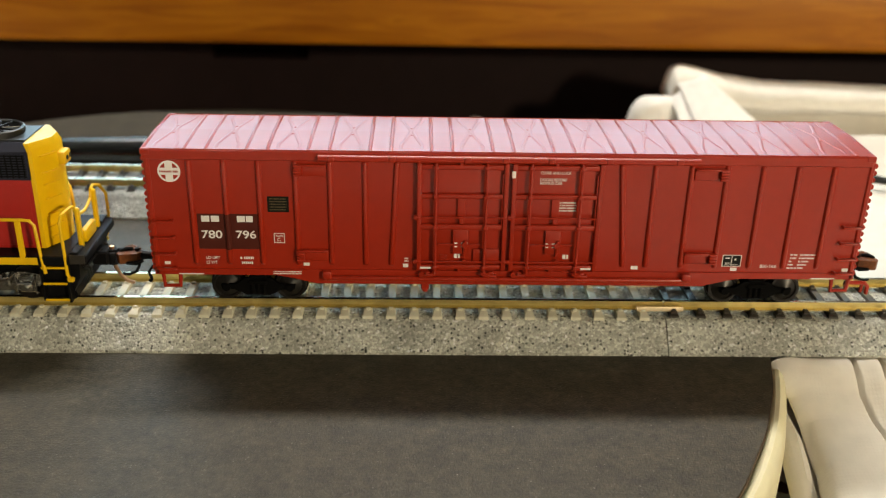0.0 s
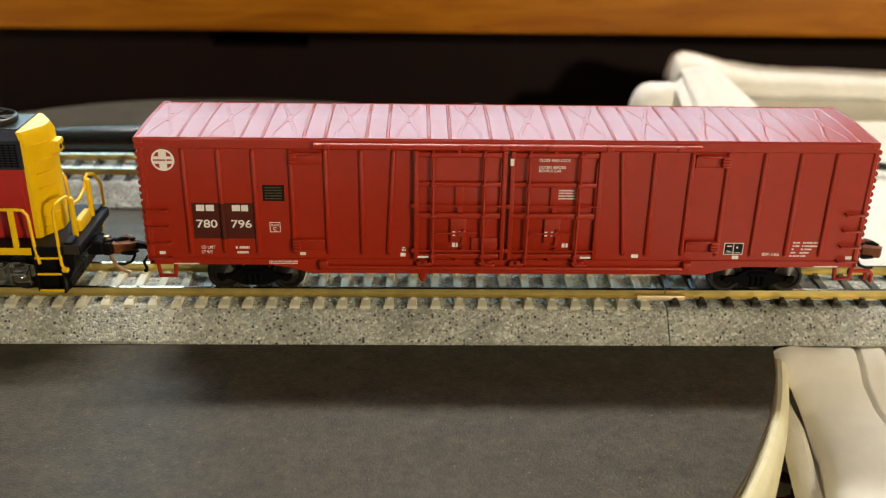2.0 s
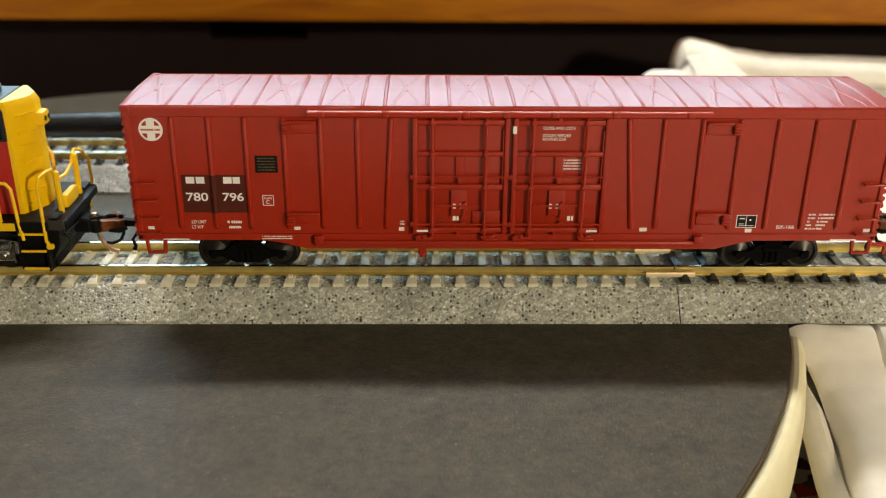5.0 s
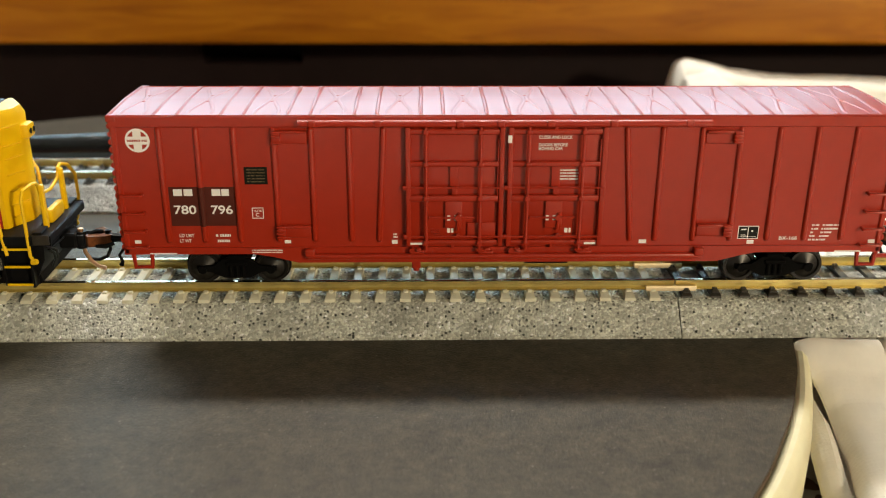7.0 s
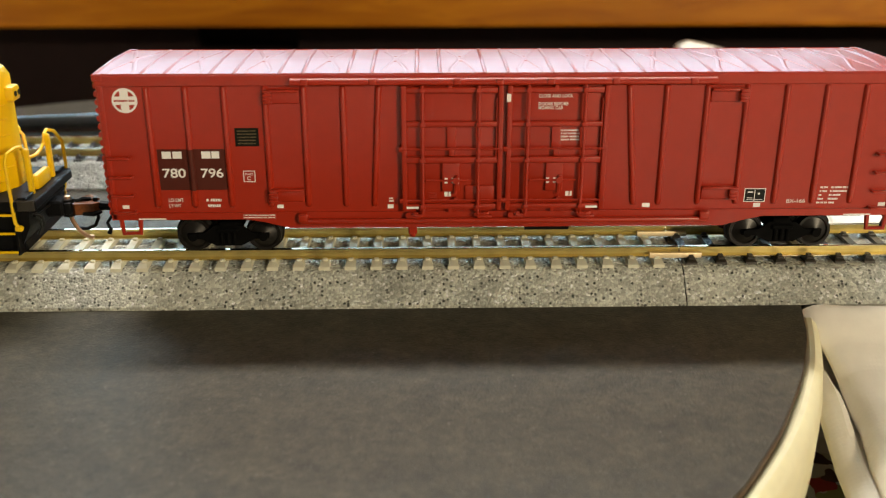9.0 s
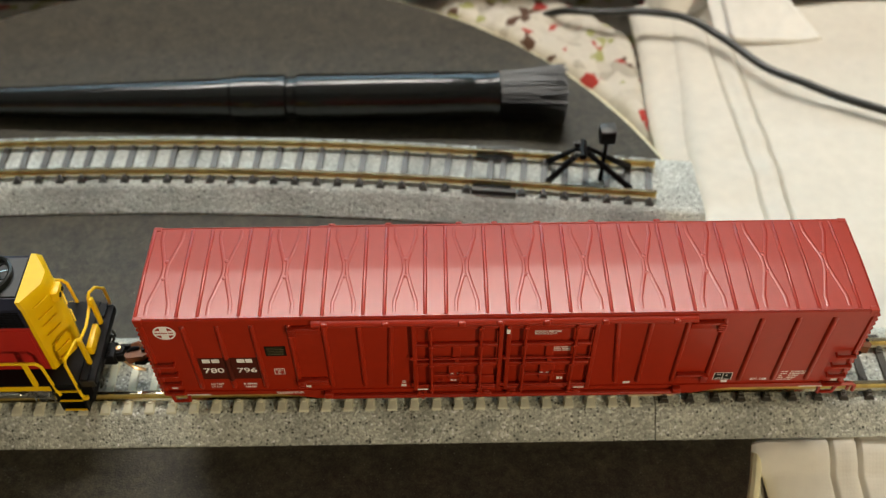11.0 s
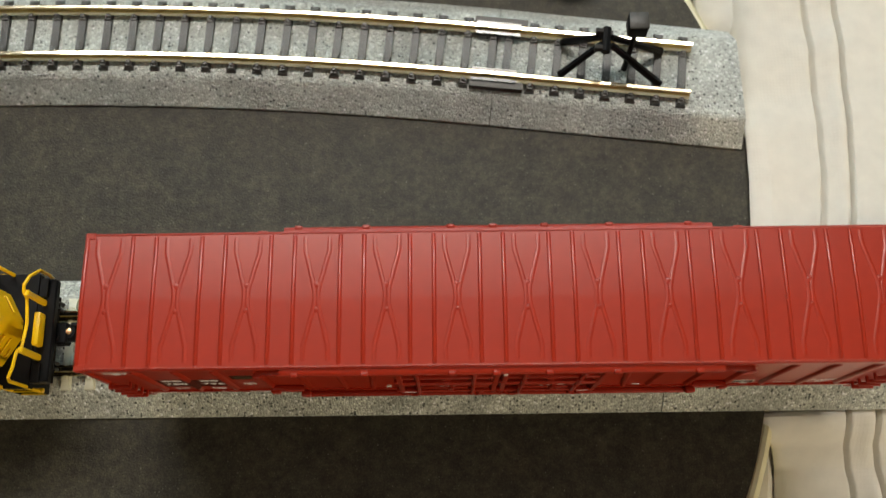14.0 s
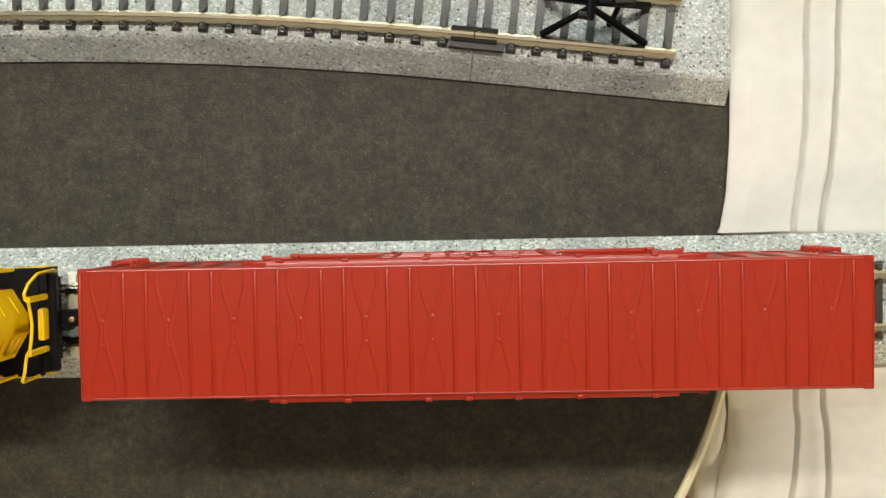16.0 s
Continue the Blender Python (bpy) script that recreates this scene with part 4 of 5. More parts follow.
def printing(car, y):
    def plate(x0, x1, z0, z1, m, name, d=0.02, label=""):
        return part(name, Form().box(x0, x1, y - d, y + 0.08, z0, z1), m, car, label)

    # round emblem: white disc with four dark quarters cut in
    cx, cz, r = -55.85, 32.7, 1.86
    part("emblem", Form().prism([(cx + r * math.cos(2 * math.pi * i / 48), cz + r * math.sin(2 * math.pi * i / 48)) for i in range(48)], "y", y - 0.02, y + 0.08), WHITE, car, "round white emblem with a cross")
    for qx in (-1, 1):
        for qz in (-1, 1):
            a0 = {(1, 1): 0, (-1, 1): 90, (-1, -1): 180, (1, -1): 270}[(qx, qz)]
            pts = [(cx + qx * 0.62, cz + qz * 0.62)] + [(cx + 1.55 * math.cos(radians(a0 + d)), cz + 1.55 * math.sin(radians(a0 + d))) for d in range(24, 67, 6)]
            part("emblem_quarter", Form().prism(pts, "y", y - 0.035, y + 0.05), RED, car)
    bars(cx - 1.55, cz - 0.34, 3.1, 0.62, 1, 0.5, car, y - 0.03, RED, "emblem_bar", 4)
    # maroon panels, owner's initials as plain blocks, number
    plate(-52.0, -41.5, 18.9, 25.3, PATCH, "number_panel", 0.012, "dark maroon printed panel")
    sec = [(-0.53, 0.03), (-0.42, -0.32), (-0.23, -0.53), (0.0, -0.58), (0.23, -0.53), (0.42, -0.32), (0.53, 0.03)]
    part("number_panel", Form().prism([(-47.0 + u, y + 0.07 + q) for u, q in sec], "z", 18.9, 25.3), PATCH, car, "dark maroon paint over the rib", 75)
    for x in (-51.3, -49.7, -45.4, -43.9):
        w = 1.35 if x != -43.9 else 1.15
        f = Form().box(x, x + w, y - 0.03, y + 0.05, 23.85, 24.95)
        part("initial_block", f, WHITE, car)
    lettering("780", -51.45, 20.85, 1.45, y - 0.03, WHITE, car, "number", 3.45, 0.016)
    lettering("796", -45.7, 20.85, 1.45, y - 0.03, WHITE, car, "number", 3.35, 0.016)
    lettering("LD LMT", -51.0, 17.0, 0.55, y, WHITE, car, width=2.3)
    lettering("LT WT", -51.0, 16.1, 0.55, y, WHITE, car, width=1.8)
    bars(-45.3, 16.95, 2.3, 0.62, 1, 0.7, car, y, seed=2)
    bars(-45.1, 16.05, 1.9, 0.6, 1, 0.7, car, y, seed=3)
    plate(-40.2, -36.65, 25.7, 28.5, BLACKPRINT, "black_sign", 0.02, "small black notice")
    bars(-39.8, 25.9, 2.8, 2.4, 5, 0.35, car, y - 0.03, DULLGOLD, "sign_bar", 5)
    for b in ((-39.4, -37.6, 20.1, 20.22), (-39.4, -37.6, 21.78, 21.9), (-39.4, -39.28, 20.1, 21.9), (-37.72, -37.6, 20.1, 21.9)):
        plate(*b, WHITE, "box_line")
    lettering("PLATE", -39.1, 21.2, 0.32, y, WHITE, car, width=1.2)
    lettering("C", -38.85, 20.4, 0.62, y, WHITE, car)
    for b in ((-58.1, -57.1, 15.95, 16.5), (-34.6, -33.6, 15.9, 16.45), (-17.7, -16.8, 15.75, 16.4), (21.5, 22.7, 15.7, 16.35), (38.8, 39.9, 15.55, 16.2), (58.3, 59.4, 15.6, 16.2)):
        plate(*b, WHITE, "white_mark")
    for b in ((-55.8, -51.6, 14.25, 14.45), (53.0, 57.2, 14.25, 14.45)):
        plate(*b, WHITE, "white_mark", 0.33)
    plate(0.15, 0.75, 32.5, 33.7, WHITE, "white_mark", 1.02)
    bars(-39.8, 14.3, 4.9, 0.75, 2, 0.5, car, y - 0.29, seed=6)
    d = y - 0.22
    lettering("CLOSE AND LOCK", 4.9, 32.95, 0.5, d, WHITE, car, width=5.1)
    lettering("DOORS BEFORE", 4.9, 31.75, 0.5, d, WHITE, car, width=4.4)
    lettering("MOVING CAR", 4.9, 31.15, 0.5, d, WHITE, car, width=3.7)
    bars(8.0, 26.3, 3.2, 1.9, 4, 0.5, car, d, seed=7)
    for x in (-9.0, 6.4):
        bars(x, 19.85, 2.3, 1.0, 1, 0.85, car, y - 0.72, seed=8)
    bars(-9.0, 17.6, 1.0, 0.9, 1, 0.85, car, d, seed=9)
    bars(9.5, 17.6, 1.0, 0.9, 1, 0.85, car, d, seed=10)
    plate(-15.0, -12.9, 15.95, 16.3, WHITE, "white_mark", 0.97)
    plate(12.6, 14.4, 15.95, 16.3, WHITE, "white_mark", 0.97)
    bars(-17.45, 16.7, 0.7, 0.9, 2, 0.6, car, y, seed=11)
    plate(37.2, 40.5, 16.4, 18.6, WHITE, "sign_border")
    plate(37.32, 40.38, 16.52, 18.48, BLACKPRINT, "black_sign", 0.035, "small black notice with white print")
    for b in ((38.75, 38.87, 16.6, 18.4), (37.7, 38.5, 17.0, 17.12), (37.7, 38.5, 17.9, 18.1), (39.3, 39.6, 17.6, 17.9), (37.6, 40.1, 16.72, 16.8)):
        plate(*b, WHITE, "sign_bar", 0.05)
    lettering("BX-166", 43.9, 16.2, 0.62, y, WHITE, car, width=2.9)
    for i, cols in enumerate((((48.6, 2.8),), ((48.7, 0.9), (50.3, 1.6)), ((48.8, 0.5), (50.4, 1.8)), ((48.9, 1.1), (50.5, 2.6)), ((48.9, 1.2), (50.6, 2.6)))):
        for x, w in cols:
            bars(x, 15.9 + 0.62 * i, w, 0.62, 1, 0.44, car, y, seed=20 + i)


boxcar()


# ---- cloth on the bed ----
def seam_at(y):
    ys = (-43, -38, -31, -25, -18, 14, 24, 32, 45, 60)
    return (float(np.interp(y, ys, (64.0, 64.6, 64.6, 64.1, 62.4, 61.0, 62.3, 63.0, 63.4, 63.6))),
            float(np.interp(y, ys, (71.6, 71.4, 70.6, 69.6, 67.8, 66.0, 67.8, 68.5, 69.1, 69.6))))


def cloth_left(y):
    return float(np.interp(y, (-43, -37, -30, -22, -18, -16, -13, 12, 20, 30, 45, 60, 75, 92, 110), (49.6, 50.2, 51.3, 50.9, 49.6, 47.7, 46.6, 46.4, 47.9, 48.6, 48.9, 49.4, 50.2, 52.3, 53.5)))


def drop(y):
    return float(np.interp(-13 - y, (0, 1.5, 3, 5, 9, 17, 24, 33), (0, 0.5, 1.6, 3.7, 6.2, 8.6, 10.2, 11.8))) + 2.2 * math.exp(-(y + 46.6) / 0.9)


def cloth_z(x, y):
    """Height of the cloth's top."""
    d = x - cloth_left(y)
    z = -0.5 + (1.8 * noise.noise(Vector((x * 0.022, y * 0.018, 3.0))) + 0.5 * noise.noise(Vector((x * 0.09, y * 0.03, 8.0)))) * min(1, d / 25)
    # shallow creases, mostly across the leg
    z += (0.55 * noise.noise(Vector((x * 0.06, y * 0.13, 12.0))) + 0.22 * noise.noise(Vector((x * 0.10, y * 0.34, 15.0)))) * min(1, d / 12)
    lies = float(np.interp(y, (-26, -20, -13.2, -12.6, 12.3, 12.9, 40, 47), (0, 0.4, 0.62, 0, 0, 1, 1, 0)))
    z -= (3.4 - 2.9 * lies) * math.exp(-d / 1.1) + drop(y) - 2.1 * lies * math.exp(-max(0.0, d - 4) / 8)
    if y > 70:
        z -= 0.06 * (y - 70)
    a, b = seam_at(y)
    pucker = noise.noise(Vector((0, y * 0.16, 2)))
    z -= 1.7 * math.exp(-((x - a) / 0.36) ** 2) + (2.5 + 1.0 * pucker) * math.exp(-((x - b) / 0.36) ** 2)
    z += (0.5 + 0.5 * pucker) * math.exp(-((x - (0.3 * a + 0.7 * b)) / 1.7) ** 2)
    return min(z, -0.25) if -12.8 < y < 12.4 else z


def grid(us, vs, at):
    k = len(us)
    v = [at(u, w) for w in vs for u in us]
    f = [(j * k + i, j * k + i + 1, (j + 1) * k + i + 1, (j + 1) * k + i) for j in range(len(vs) - 1) for i in range(k - 1)]
    return Form().add(v, f)


def cloth():
    """Cream trousers laid flat beside the tray, with a double seam."""
    root = thing("trousers", (150, 40, -30), "cream twill trousers with a double seam, laid on the bed", "clothing")
    us = [0.35 * i for i in range(26)] + [9.1 + 0.22 * i for i in range(78)] + [26.4 + 3.6 * i for i in range(70)]
    vs = [-46.5 + 0.5 * j for j in range(75)] + [-9.0 + 1.5 * j for j in range(14)] + [12.0, 12.3, 12.6, 12.9, 13.2, 13.6, 14.2] + [15.0 + 1.5 * j for j in range(78)]
    def at(u, y):
        x = 47.1 + u + (cloth_left(y) - 47.1) * max(0.0, 1 - u / 9)
        return (x, y, cloth_z(x, y))

    ob = part("leg", grid(us, vs, at), KHAKI, root, "cream twill leg with pressed seams")
    md = ob.modifiers.new("thickness", "SOLIDIFY")
    md.thickness, md.offset = 0.9 * MM, -1

    # the layer below, set back a little, lower at the hem and behind the track
    def low(u, y):
        x = float(np.interp(y, (-43, -25, -13, 55, 66, 80, 95, 110), (46.9, 47.2, 47.6, 49.5, 44.0, 43.8, 44.6, 45.5))) + u
        z = float(np.interp(y, (-43, -35, -31, -27, -24, -18, -13, 0, 58, 66, 100), (-16.5, -14.3, -12.3, -10.2, -9.0, -8.2, -8.0, -7.0, -7.0, -3.6, -5.0)))
        z -= 2.0 * math.exp(-u / 1.0) + min(9.0, 3.0 * max(0.0, x - 49.5)) * (1 if y < 0 else 0)
        return (x, y, z)

    ob = part("lower_layer", grid([0.5 * i for i in range(16)] + [8 + 1.5 * i for i in range(20)], vs, low), KHAKI, root, "second layer of the same cream twill")
    md = ob.modifiers.new("thickness", "SOLIDIFY")
    md.thickness, md.offset = 0.9 * MM, -1


def heap():
    """The folded cloth lying behind: a long roll, a flap hanging over it and a loose fold."""
    root = thing("folded_cloth", (100, 140, -30), "folded white cotton cloth with rolled edge on the bed", "cloth")
    tops = [(63.5, 6.0), (64.4, 10.5), (65.6, 13.6), (68.5, 14.6), (74, 13.5), (82, 11.4), (96, 9.6), (119, 9.0), (137, 8.2), (300, 7.0)]

    def crease(x, t, k):
        return 0.9 * noise.noise(Vector((x * 0.10, t * 2.0, k))) + 0.35 * noise.noise(Vector((x * 0.35, t * 5, k + 3)))

    def roll(x, t):
        top, foot = float(np.interp(x, [p[0] for p in tops], [p[1] for p in tops])), 0.3 if x > 66 else 3.0
        a = math.pi * (1.25 * t - 0.1)
        return (x, 143.5 - 8.5 * math.sin(a) + crease(x, t, 1), (top + foot) / 2 + (top - foot) / 2 * math.cos(a) + 0.4 * crease(x, t, 5))

    def sheet(tl, tr, bl, br, bulge, k):
        tl, tr, bl, br = (Vector(p) for p in (tl, tr, bl, br))

        def at(u, v):
            p = (tl * (1 - u) + tr * u) * (1 - v) + (bl * (1 - u) + br * u) * v
            e = 1 - 2 * abs(u - 0.5)
            return (p.x, p.y - bulge * math.sin(math.pi * min(1, 0.25 + 0.75 * e) / 2) + crease(p.x, v, k), p.z + 0.6 * crease(p.x, v, k + 2))
        return at

    def dome(u, v):
        a, c = math.pi * (1 - u), 0.5 * math.pi * v
        return (59.2 + 9.2 * math.cos(a) * math.cos(c) ** 0.5, 133 - 7.5 * math.sin(a) * math.cos(c) + crease(u * 20, v, 9), -7 + 14.3 * math.sin(c))

    n = [i / 24 for i in range(25)]
    xs = [63.5 + 0.6 * i for i in range(50)] + [93 + 3 * i for i in range(70)]
    for name, form, label in (("roll", grid(xs, n, roll), "long rolled fold of white cotton"),
                              ("flap", grid(n, n, sheet((65.8, 136, 10.6), (74, 136, 13.6), (70.2, 112, -2.2), (95, 112, -3.2), 1.6, 2)), "flap of white cotton hanging over the roll"),
                              ("inner_fold", grid(n, n, sheet((63.2, 133, 6.6), (67.2, 134, 9.2), (66.2, 114, -2.8), (72.9, 114, -2.8), 1.2, 4)), "narrow inner fold of white cotton"),
                              ("lining", grid([78 + 6 * i for i in range(38)], n, lambda x, v: (x, 138.5 + 2 * v + crease(x, v, 6), -18 + 21 * v)), "tan cloth lining under the roll"),
                              ("loose_fold", grid(n, n, dome), "loose rounded fold of white cotton")):
        ob = part(name, form, {"roll": SHADECLOTH, "lining": KHAKI}.get(name, WHITECLOTH), root, label)
        md = ob.modifiers.new("thickness", "SOLIDIFY")
        md.thickness, md.offset = 0.8 * MM, 0


def cable():
    pts = [(6, 140, -24), (22, 127, -4.0), (36, 121, 0.3), (47, 119, 1.9), (58, 115.5, 1.9), (67, 106.5, 1.2), (74, 95, 1.7), (82, 88, 2.2), (94, 80, 2.0), (120, 68, 2.2), (160, 62, 2.5), (220, 60, 2.5)]
    path = []
    for i in range(len(pts) - 1):
        p0, p1, p2, p3 = (Vector(pts[max(0, min(len(pts) - 1, i + k))]) for k in (-1, 0, 1, 2))
        for k in range(6):
            t = k / 6
            path.append(0.5 * (2 * p1 + (p2 - p0) * t + (2 * p0 - 5 * p1 + 4 * p2 - p3) * t * t + (3 * p1 - p0 - 3 * p2 + p3) * t ** 3))
    solo("cable", Form().tube(path, 1.05, 10), RUBBER, "black rubber cable lying across the cloth", "cable")


def brush():
    y, z, r = 80.0, 0.0, 6.0
    b = thing("brush", (-40, y, 0), "black lacquered brush with black bristles lying on the paper", "brush")
    c = (0, y, r)

    def leaned(form):
        form.v = [(x, yy - 0.0205 * x, zz + 0.019 * min(0, x)) for x, yy, zz in form.v]
        return form

    handle = [(0, -165), (1.4, -164.6), (2.2, -162), (2.8, -150), (3.6, -118), (4.3, -94), (5.1, -64), (5.25, -61.4), (5.0, -60.9)]
    part("handle", leaned(Form().lathe(handle, c, "x", 40)), GLOSS, b, "glossy black tapered handle")
    part("sleeve", leaned(Form().lathe([(5.0, -61.2), (5.55, -60.7), (5.7, -58), (5.7, -48.6), (5.5, -47.6), (4.9, -47.2)], c, "x", 40)), GLOSS, b, "glossy black sleeve at the handle's end")
    part("ring", leaned(Form().lathe([(4.9, -47.6), (5.1, -47.0), (5.1, -45.6), (4.9, -45.0)], c, "x", 40)), GLOSS, b, "narrow groove ring")
    part("ferrule", leaned(Form().lathe([(4.9, -45.4), (5.55, -45.0), (5.8, -44), (5.8, -30), (5.85, -2.2), (5.5, -1.6), (5.5, -0.9), (5.75, -0.4), (5.75, 2.9), (6.0, 3.3), (6.0, 4.4), (5.4, 4.8), (0, 4.8)], c, "x", 40)), GLOSS, b, "glossy black ferrule with a stepped collar")
    rnd = random.Random(5)
    f = Form()
    for k in range(1300):
        a, q = rnd.uniform(0, 2 * math.pi), math.sqrt(rnd.random())
        e = 1.1 + 0.12 * rnd.uniform(-1, 1)
        p0 = (4.2, y + 5.4 * q * math.cos(a), r + 5.4 * q * math.sin(a))
        p1 = (13, y - 0.2 + 6.5 * q * math.cos(a), max(0.3, r + 6.3 * q * math.sin(a)))
        p2 = (20.5 + rnd.uniform(-1.6, 0.6), y - 0.4 + 6.4 * e * q * math.cos(a), max(0.3, r + 6.2 * e * q * math.sin(a)))
        f.tube([p0, p1, p2], [0.26, 0.26, 0.14], 3, ends=False)
    part("bristles", f, BRISTLE, b, "dense tuft of black bristles")


def bunched_bedspread(bed_ob):
    """Folds of the bedspread pushed up behind the tray's rim."""
    def ease(t):
        t = min(1.0, max(0.0, t))
        return t * t * (3 - 2 * t)

    def at(d, a):
        rr = CR + 3.5 + d
        x, y = CX + rr * math.cos(radians(a)), CY + rr * math.sin(radians(a))
        fade = ease((a - 20) / 8) * ease((72 - a) / 12) * ease((49 - x) / 7)
        top = -5.6 + 1.3 * noise.noise(Vector((x * 0.16, y * 0.07, 4.0))) + 0.7 * noise.noise(Vector((x * 0.4, y * 0.3, 1.0)))
        low = -29.5
        z = -13.0 + (top + 13.0) * ease(d / 6.0)
        z = z + (low - z) * ease((d - 24) / 20)
        return (x, y, max(low, low + (z - low) * fade))

    ob = part("bunched_fold", grid([0.7 * i for i in range(66)], [20 + 0.5 * j for j in range(105)], at), QUILT, bed_ob, "bunched fold of the printed bedspread")
    md = ob.modifiers.new("thickness", "SOLIDIFY")
    md.thickness, md.offset = 0.9 * MM, -1


bunched_bedspread(bed_thing)
cloth()
heap()
cable()
brush()


# ---- the locomotive at the car's end ----
def locomotive():
    L = thing("locomotive", (-120, 0, 7.25), "model diesel locomotive, yellow end, red sides, black roof, on track", "model locomotive")
    XE, XB, HY = -79.2, -178.0, 5.9
    DECK, TOP = 17.0, 35.6
    # hood: plan with a shallow prow, chamfered top
    hood = Form().box(XB, XE - 0.6, -HY, HY, DECK, 29.4, 0.1)
    part("hood_side", hood, LOCORED, L, "scarlet hood side")
    upper = Form().prism([(-HY, 29.4), (-HY, 34.4), (-HY + 1.4, TOP), (HY - 1.4, TOP), (HY, 34.4), (HY, 29.4)], "x", XB, XE - 0.6)
    part("hood_top", upper, NAVY, L, "blue-black upper hood and roof")
    def end_face(x):
        return [(x, -HY), (x + 2.6, -1.5), (x + 2.6, 1.5), (x, HY)]
    e = Form()
    plan = [(XE - 0.75, -HY)] + end_face(XE) + [(XE - 0.75, HY)]
    n = len(plan)
    lv = [(p[0], p[1], DECK) for p in plan] + [(p[0], p[1], 34.5) for p in plan] + [(p[0] - 0.6, p[1] * 0.90, TOP + 0.05) for p in plan]
    fs = [tuple(range(n)), tuple(range(3 * n - 1, 2 * n - 1, -1))]
    for k in (0, 1):
        fs += [(k * n + i, (k + 1) * n + i, (k + 1) * n + (i + 1) % n, k * n + (i + 1) % n) for i in range(n)]
    end = part("hood_end", e.add(lv, fs), YELLOW, L, "bright yellow hood end with grab irons")
    for k, z in enumerate((33.3, 30.3, 28.2, 25.6, 22.9, 20.6, 18.6)):
        for s in (-1, 1) if k in (3, 5) else (-1,):
            a, b = s * 4.7, s * (2.1 if k < 6 else 3.4)
            xa, xb = XE + 2.6 * (HY - 4.7) / 4.4, XE + 2.6 * (HY - abs(b)) / 4.4
            part("grab_iron", Form().tube([(xa, a, z), (xa + 0.35, a, z), (xb + 0.35, b, z), (xb, b, z)], 0.13, 6), YELLOW, end)
    part("headlight_box", Form().box(XE + 2.2, XE + 3.9, -1.5, 1.5, 30.6, 33.0, 0.5, 2), YELLOW, end)
    for s in (-1, 1):
        part("lens", Form().cyl((XE + 3.8, s * 0.65, 31.8), (XE + 3.96, s * 0.65, 31.8), 0.45, 14), BLACKPRINT, end, "dark headlight lens")
    # grilles
    for s in (-1, 1):
        g = part("grille", Form().box(XE - 14.5, XE - 1.1, s * HY - 0.12, s * HY + 0.12, 29.7, 34.0, 0.05), NAVY, L, "dark grille with fine slats")
        for k in range(9):
            z = 30.0 + k * 0.45
            part("slat", Form().box(XE - 14.2, XE - 1.2, s * (HY + 0.1) - 0.12, s * (HY + 0.1) + 0.12, z, z + 0.2), BLACK, g)
        for k in range(14):
            x = XE - 1.5 - k * 0.97
            part("grille_bar", Form().box(x - 0.11, x + 0.11, s * (HY + 0.15) - 0.12, s * (HY + 0.15) + 0.12, 29.8, 33.9), BLACK, g)
        # doors on the hood side
        for k in range(9):
            x = XE - 5.6 - k * 9.5
            part("side_door", Form().box(x - 4.2, x + 4.2, s * HY - 0.1, s * HY + 0.14, DECK + 0.6, 28.6, 0.06), LOCORED, L)
    # roof with fans
    for k in range(4):
        cx = XE - 7.4 - k * 15.0
        fan = part("roof_fan", Form().lathe([(4.4, TOP - 0.2), (4.4, TOP + 1.2), (4.1, TOP + 1.4), (3.8, TOP + 1.2), (3.8, TOP + 0.3), (0, TOP + 0.3)], (cx, 0, 0), seg=36), ROOFBLACK, L, "round black roof fan with radial blades")
        for j in range(12):
            a = 2 * math.pi * j / 12
            part("fan_blade", Form().tube([(cx + 0.8 * math.cos(a), 0.8 * math.sin(a), TOP + 1.1), (cx + 3.9 * math.cos(a + 0.2), 3.9 * math.sin(a + 0.2), TOP + 1.1)], 0.17, 5), SILVER if j % 4 == 0 else BLACK, fan)
        part("fan_hub", Form().cyl((cx, 0, TOP + 0.6), (cx, 0, TOP + 1.5), 0.9, 14), BLACK, fan)
    part("roof_panel", Form().box(XB + 1, XE - 1.4, -4.2, 4.2, TOP - 0.1, TOP + 0.25, 0.1), ROOFBLACK, L)
    # walkway, sill stripe, end platform, steps, plow
    part("walkway", Form().box(XB, -74.6, -9.4, 9.4, 15.3, DECK, 0.15).box(-74.8, -71.8, -8.4, 8.4, 15.3, 16.8, 0.2), BLACK, L, "black walkway around the hood")
    for s in (-1, 1):
        part("sill_stripe", Form().box(XB, -79.6, s * 9.42 - 0.08, s * 9.42 + 0.08, 15.5, 16.8), YELLOW, L, "yellow stripe along the walkway edge")
        part("step_well", Form().box(-79.4, -75.2, s * 6.4 - 0.2, s * 6.4 + 0.2, 8.2, 15.6).box(-79.6, -79.2, min(s * 6.4, s * 9.3), max(s * 6.4, s * 9.3), 8.6, 15.6).box(-75.3, -74.9, min(s * 6.4, s * 9.3), max(s * 6.4, s * 9.3), 8.2, 15.6), BLACK, L)
        for z in (8.8, 11.9, 14.9):
            st = part("step", Form().box(-79.3, -75.2, min(s * 6.4, s * 9.2), max(s * 6.4, s * 9.2), z - 0.25, z, 0.05), BLACK, L)
            part("step_edge", Form().box(-79.3, -75.2, s * 9.25 - 0.12, s * 9.25 + 0.12, z - 0.25, z + 0.1), YELLOW, st, "yellow step edge")
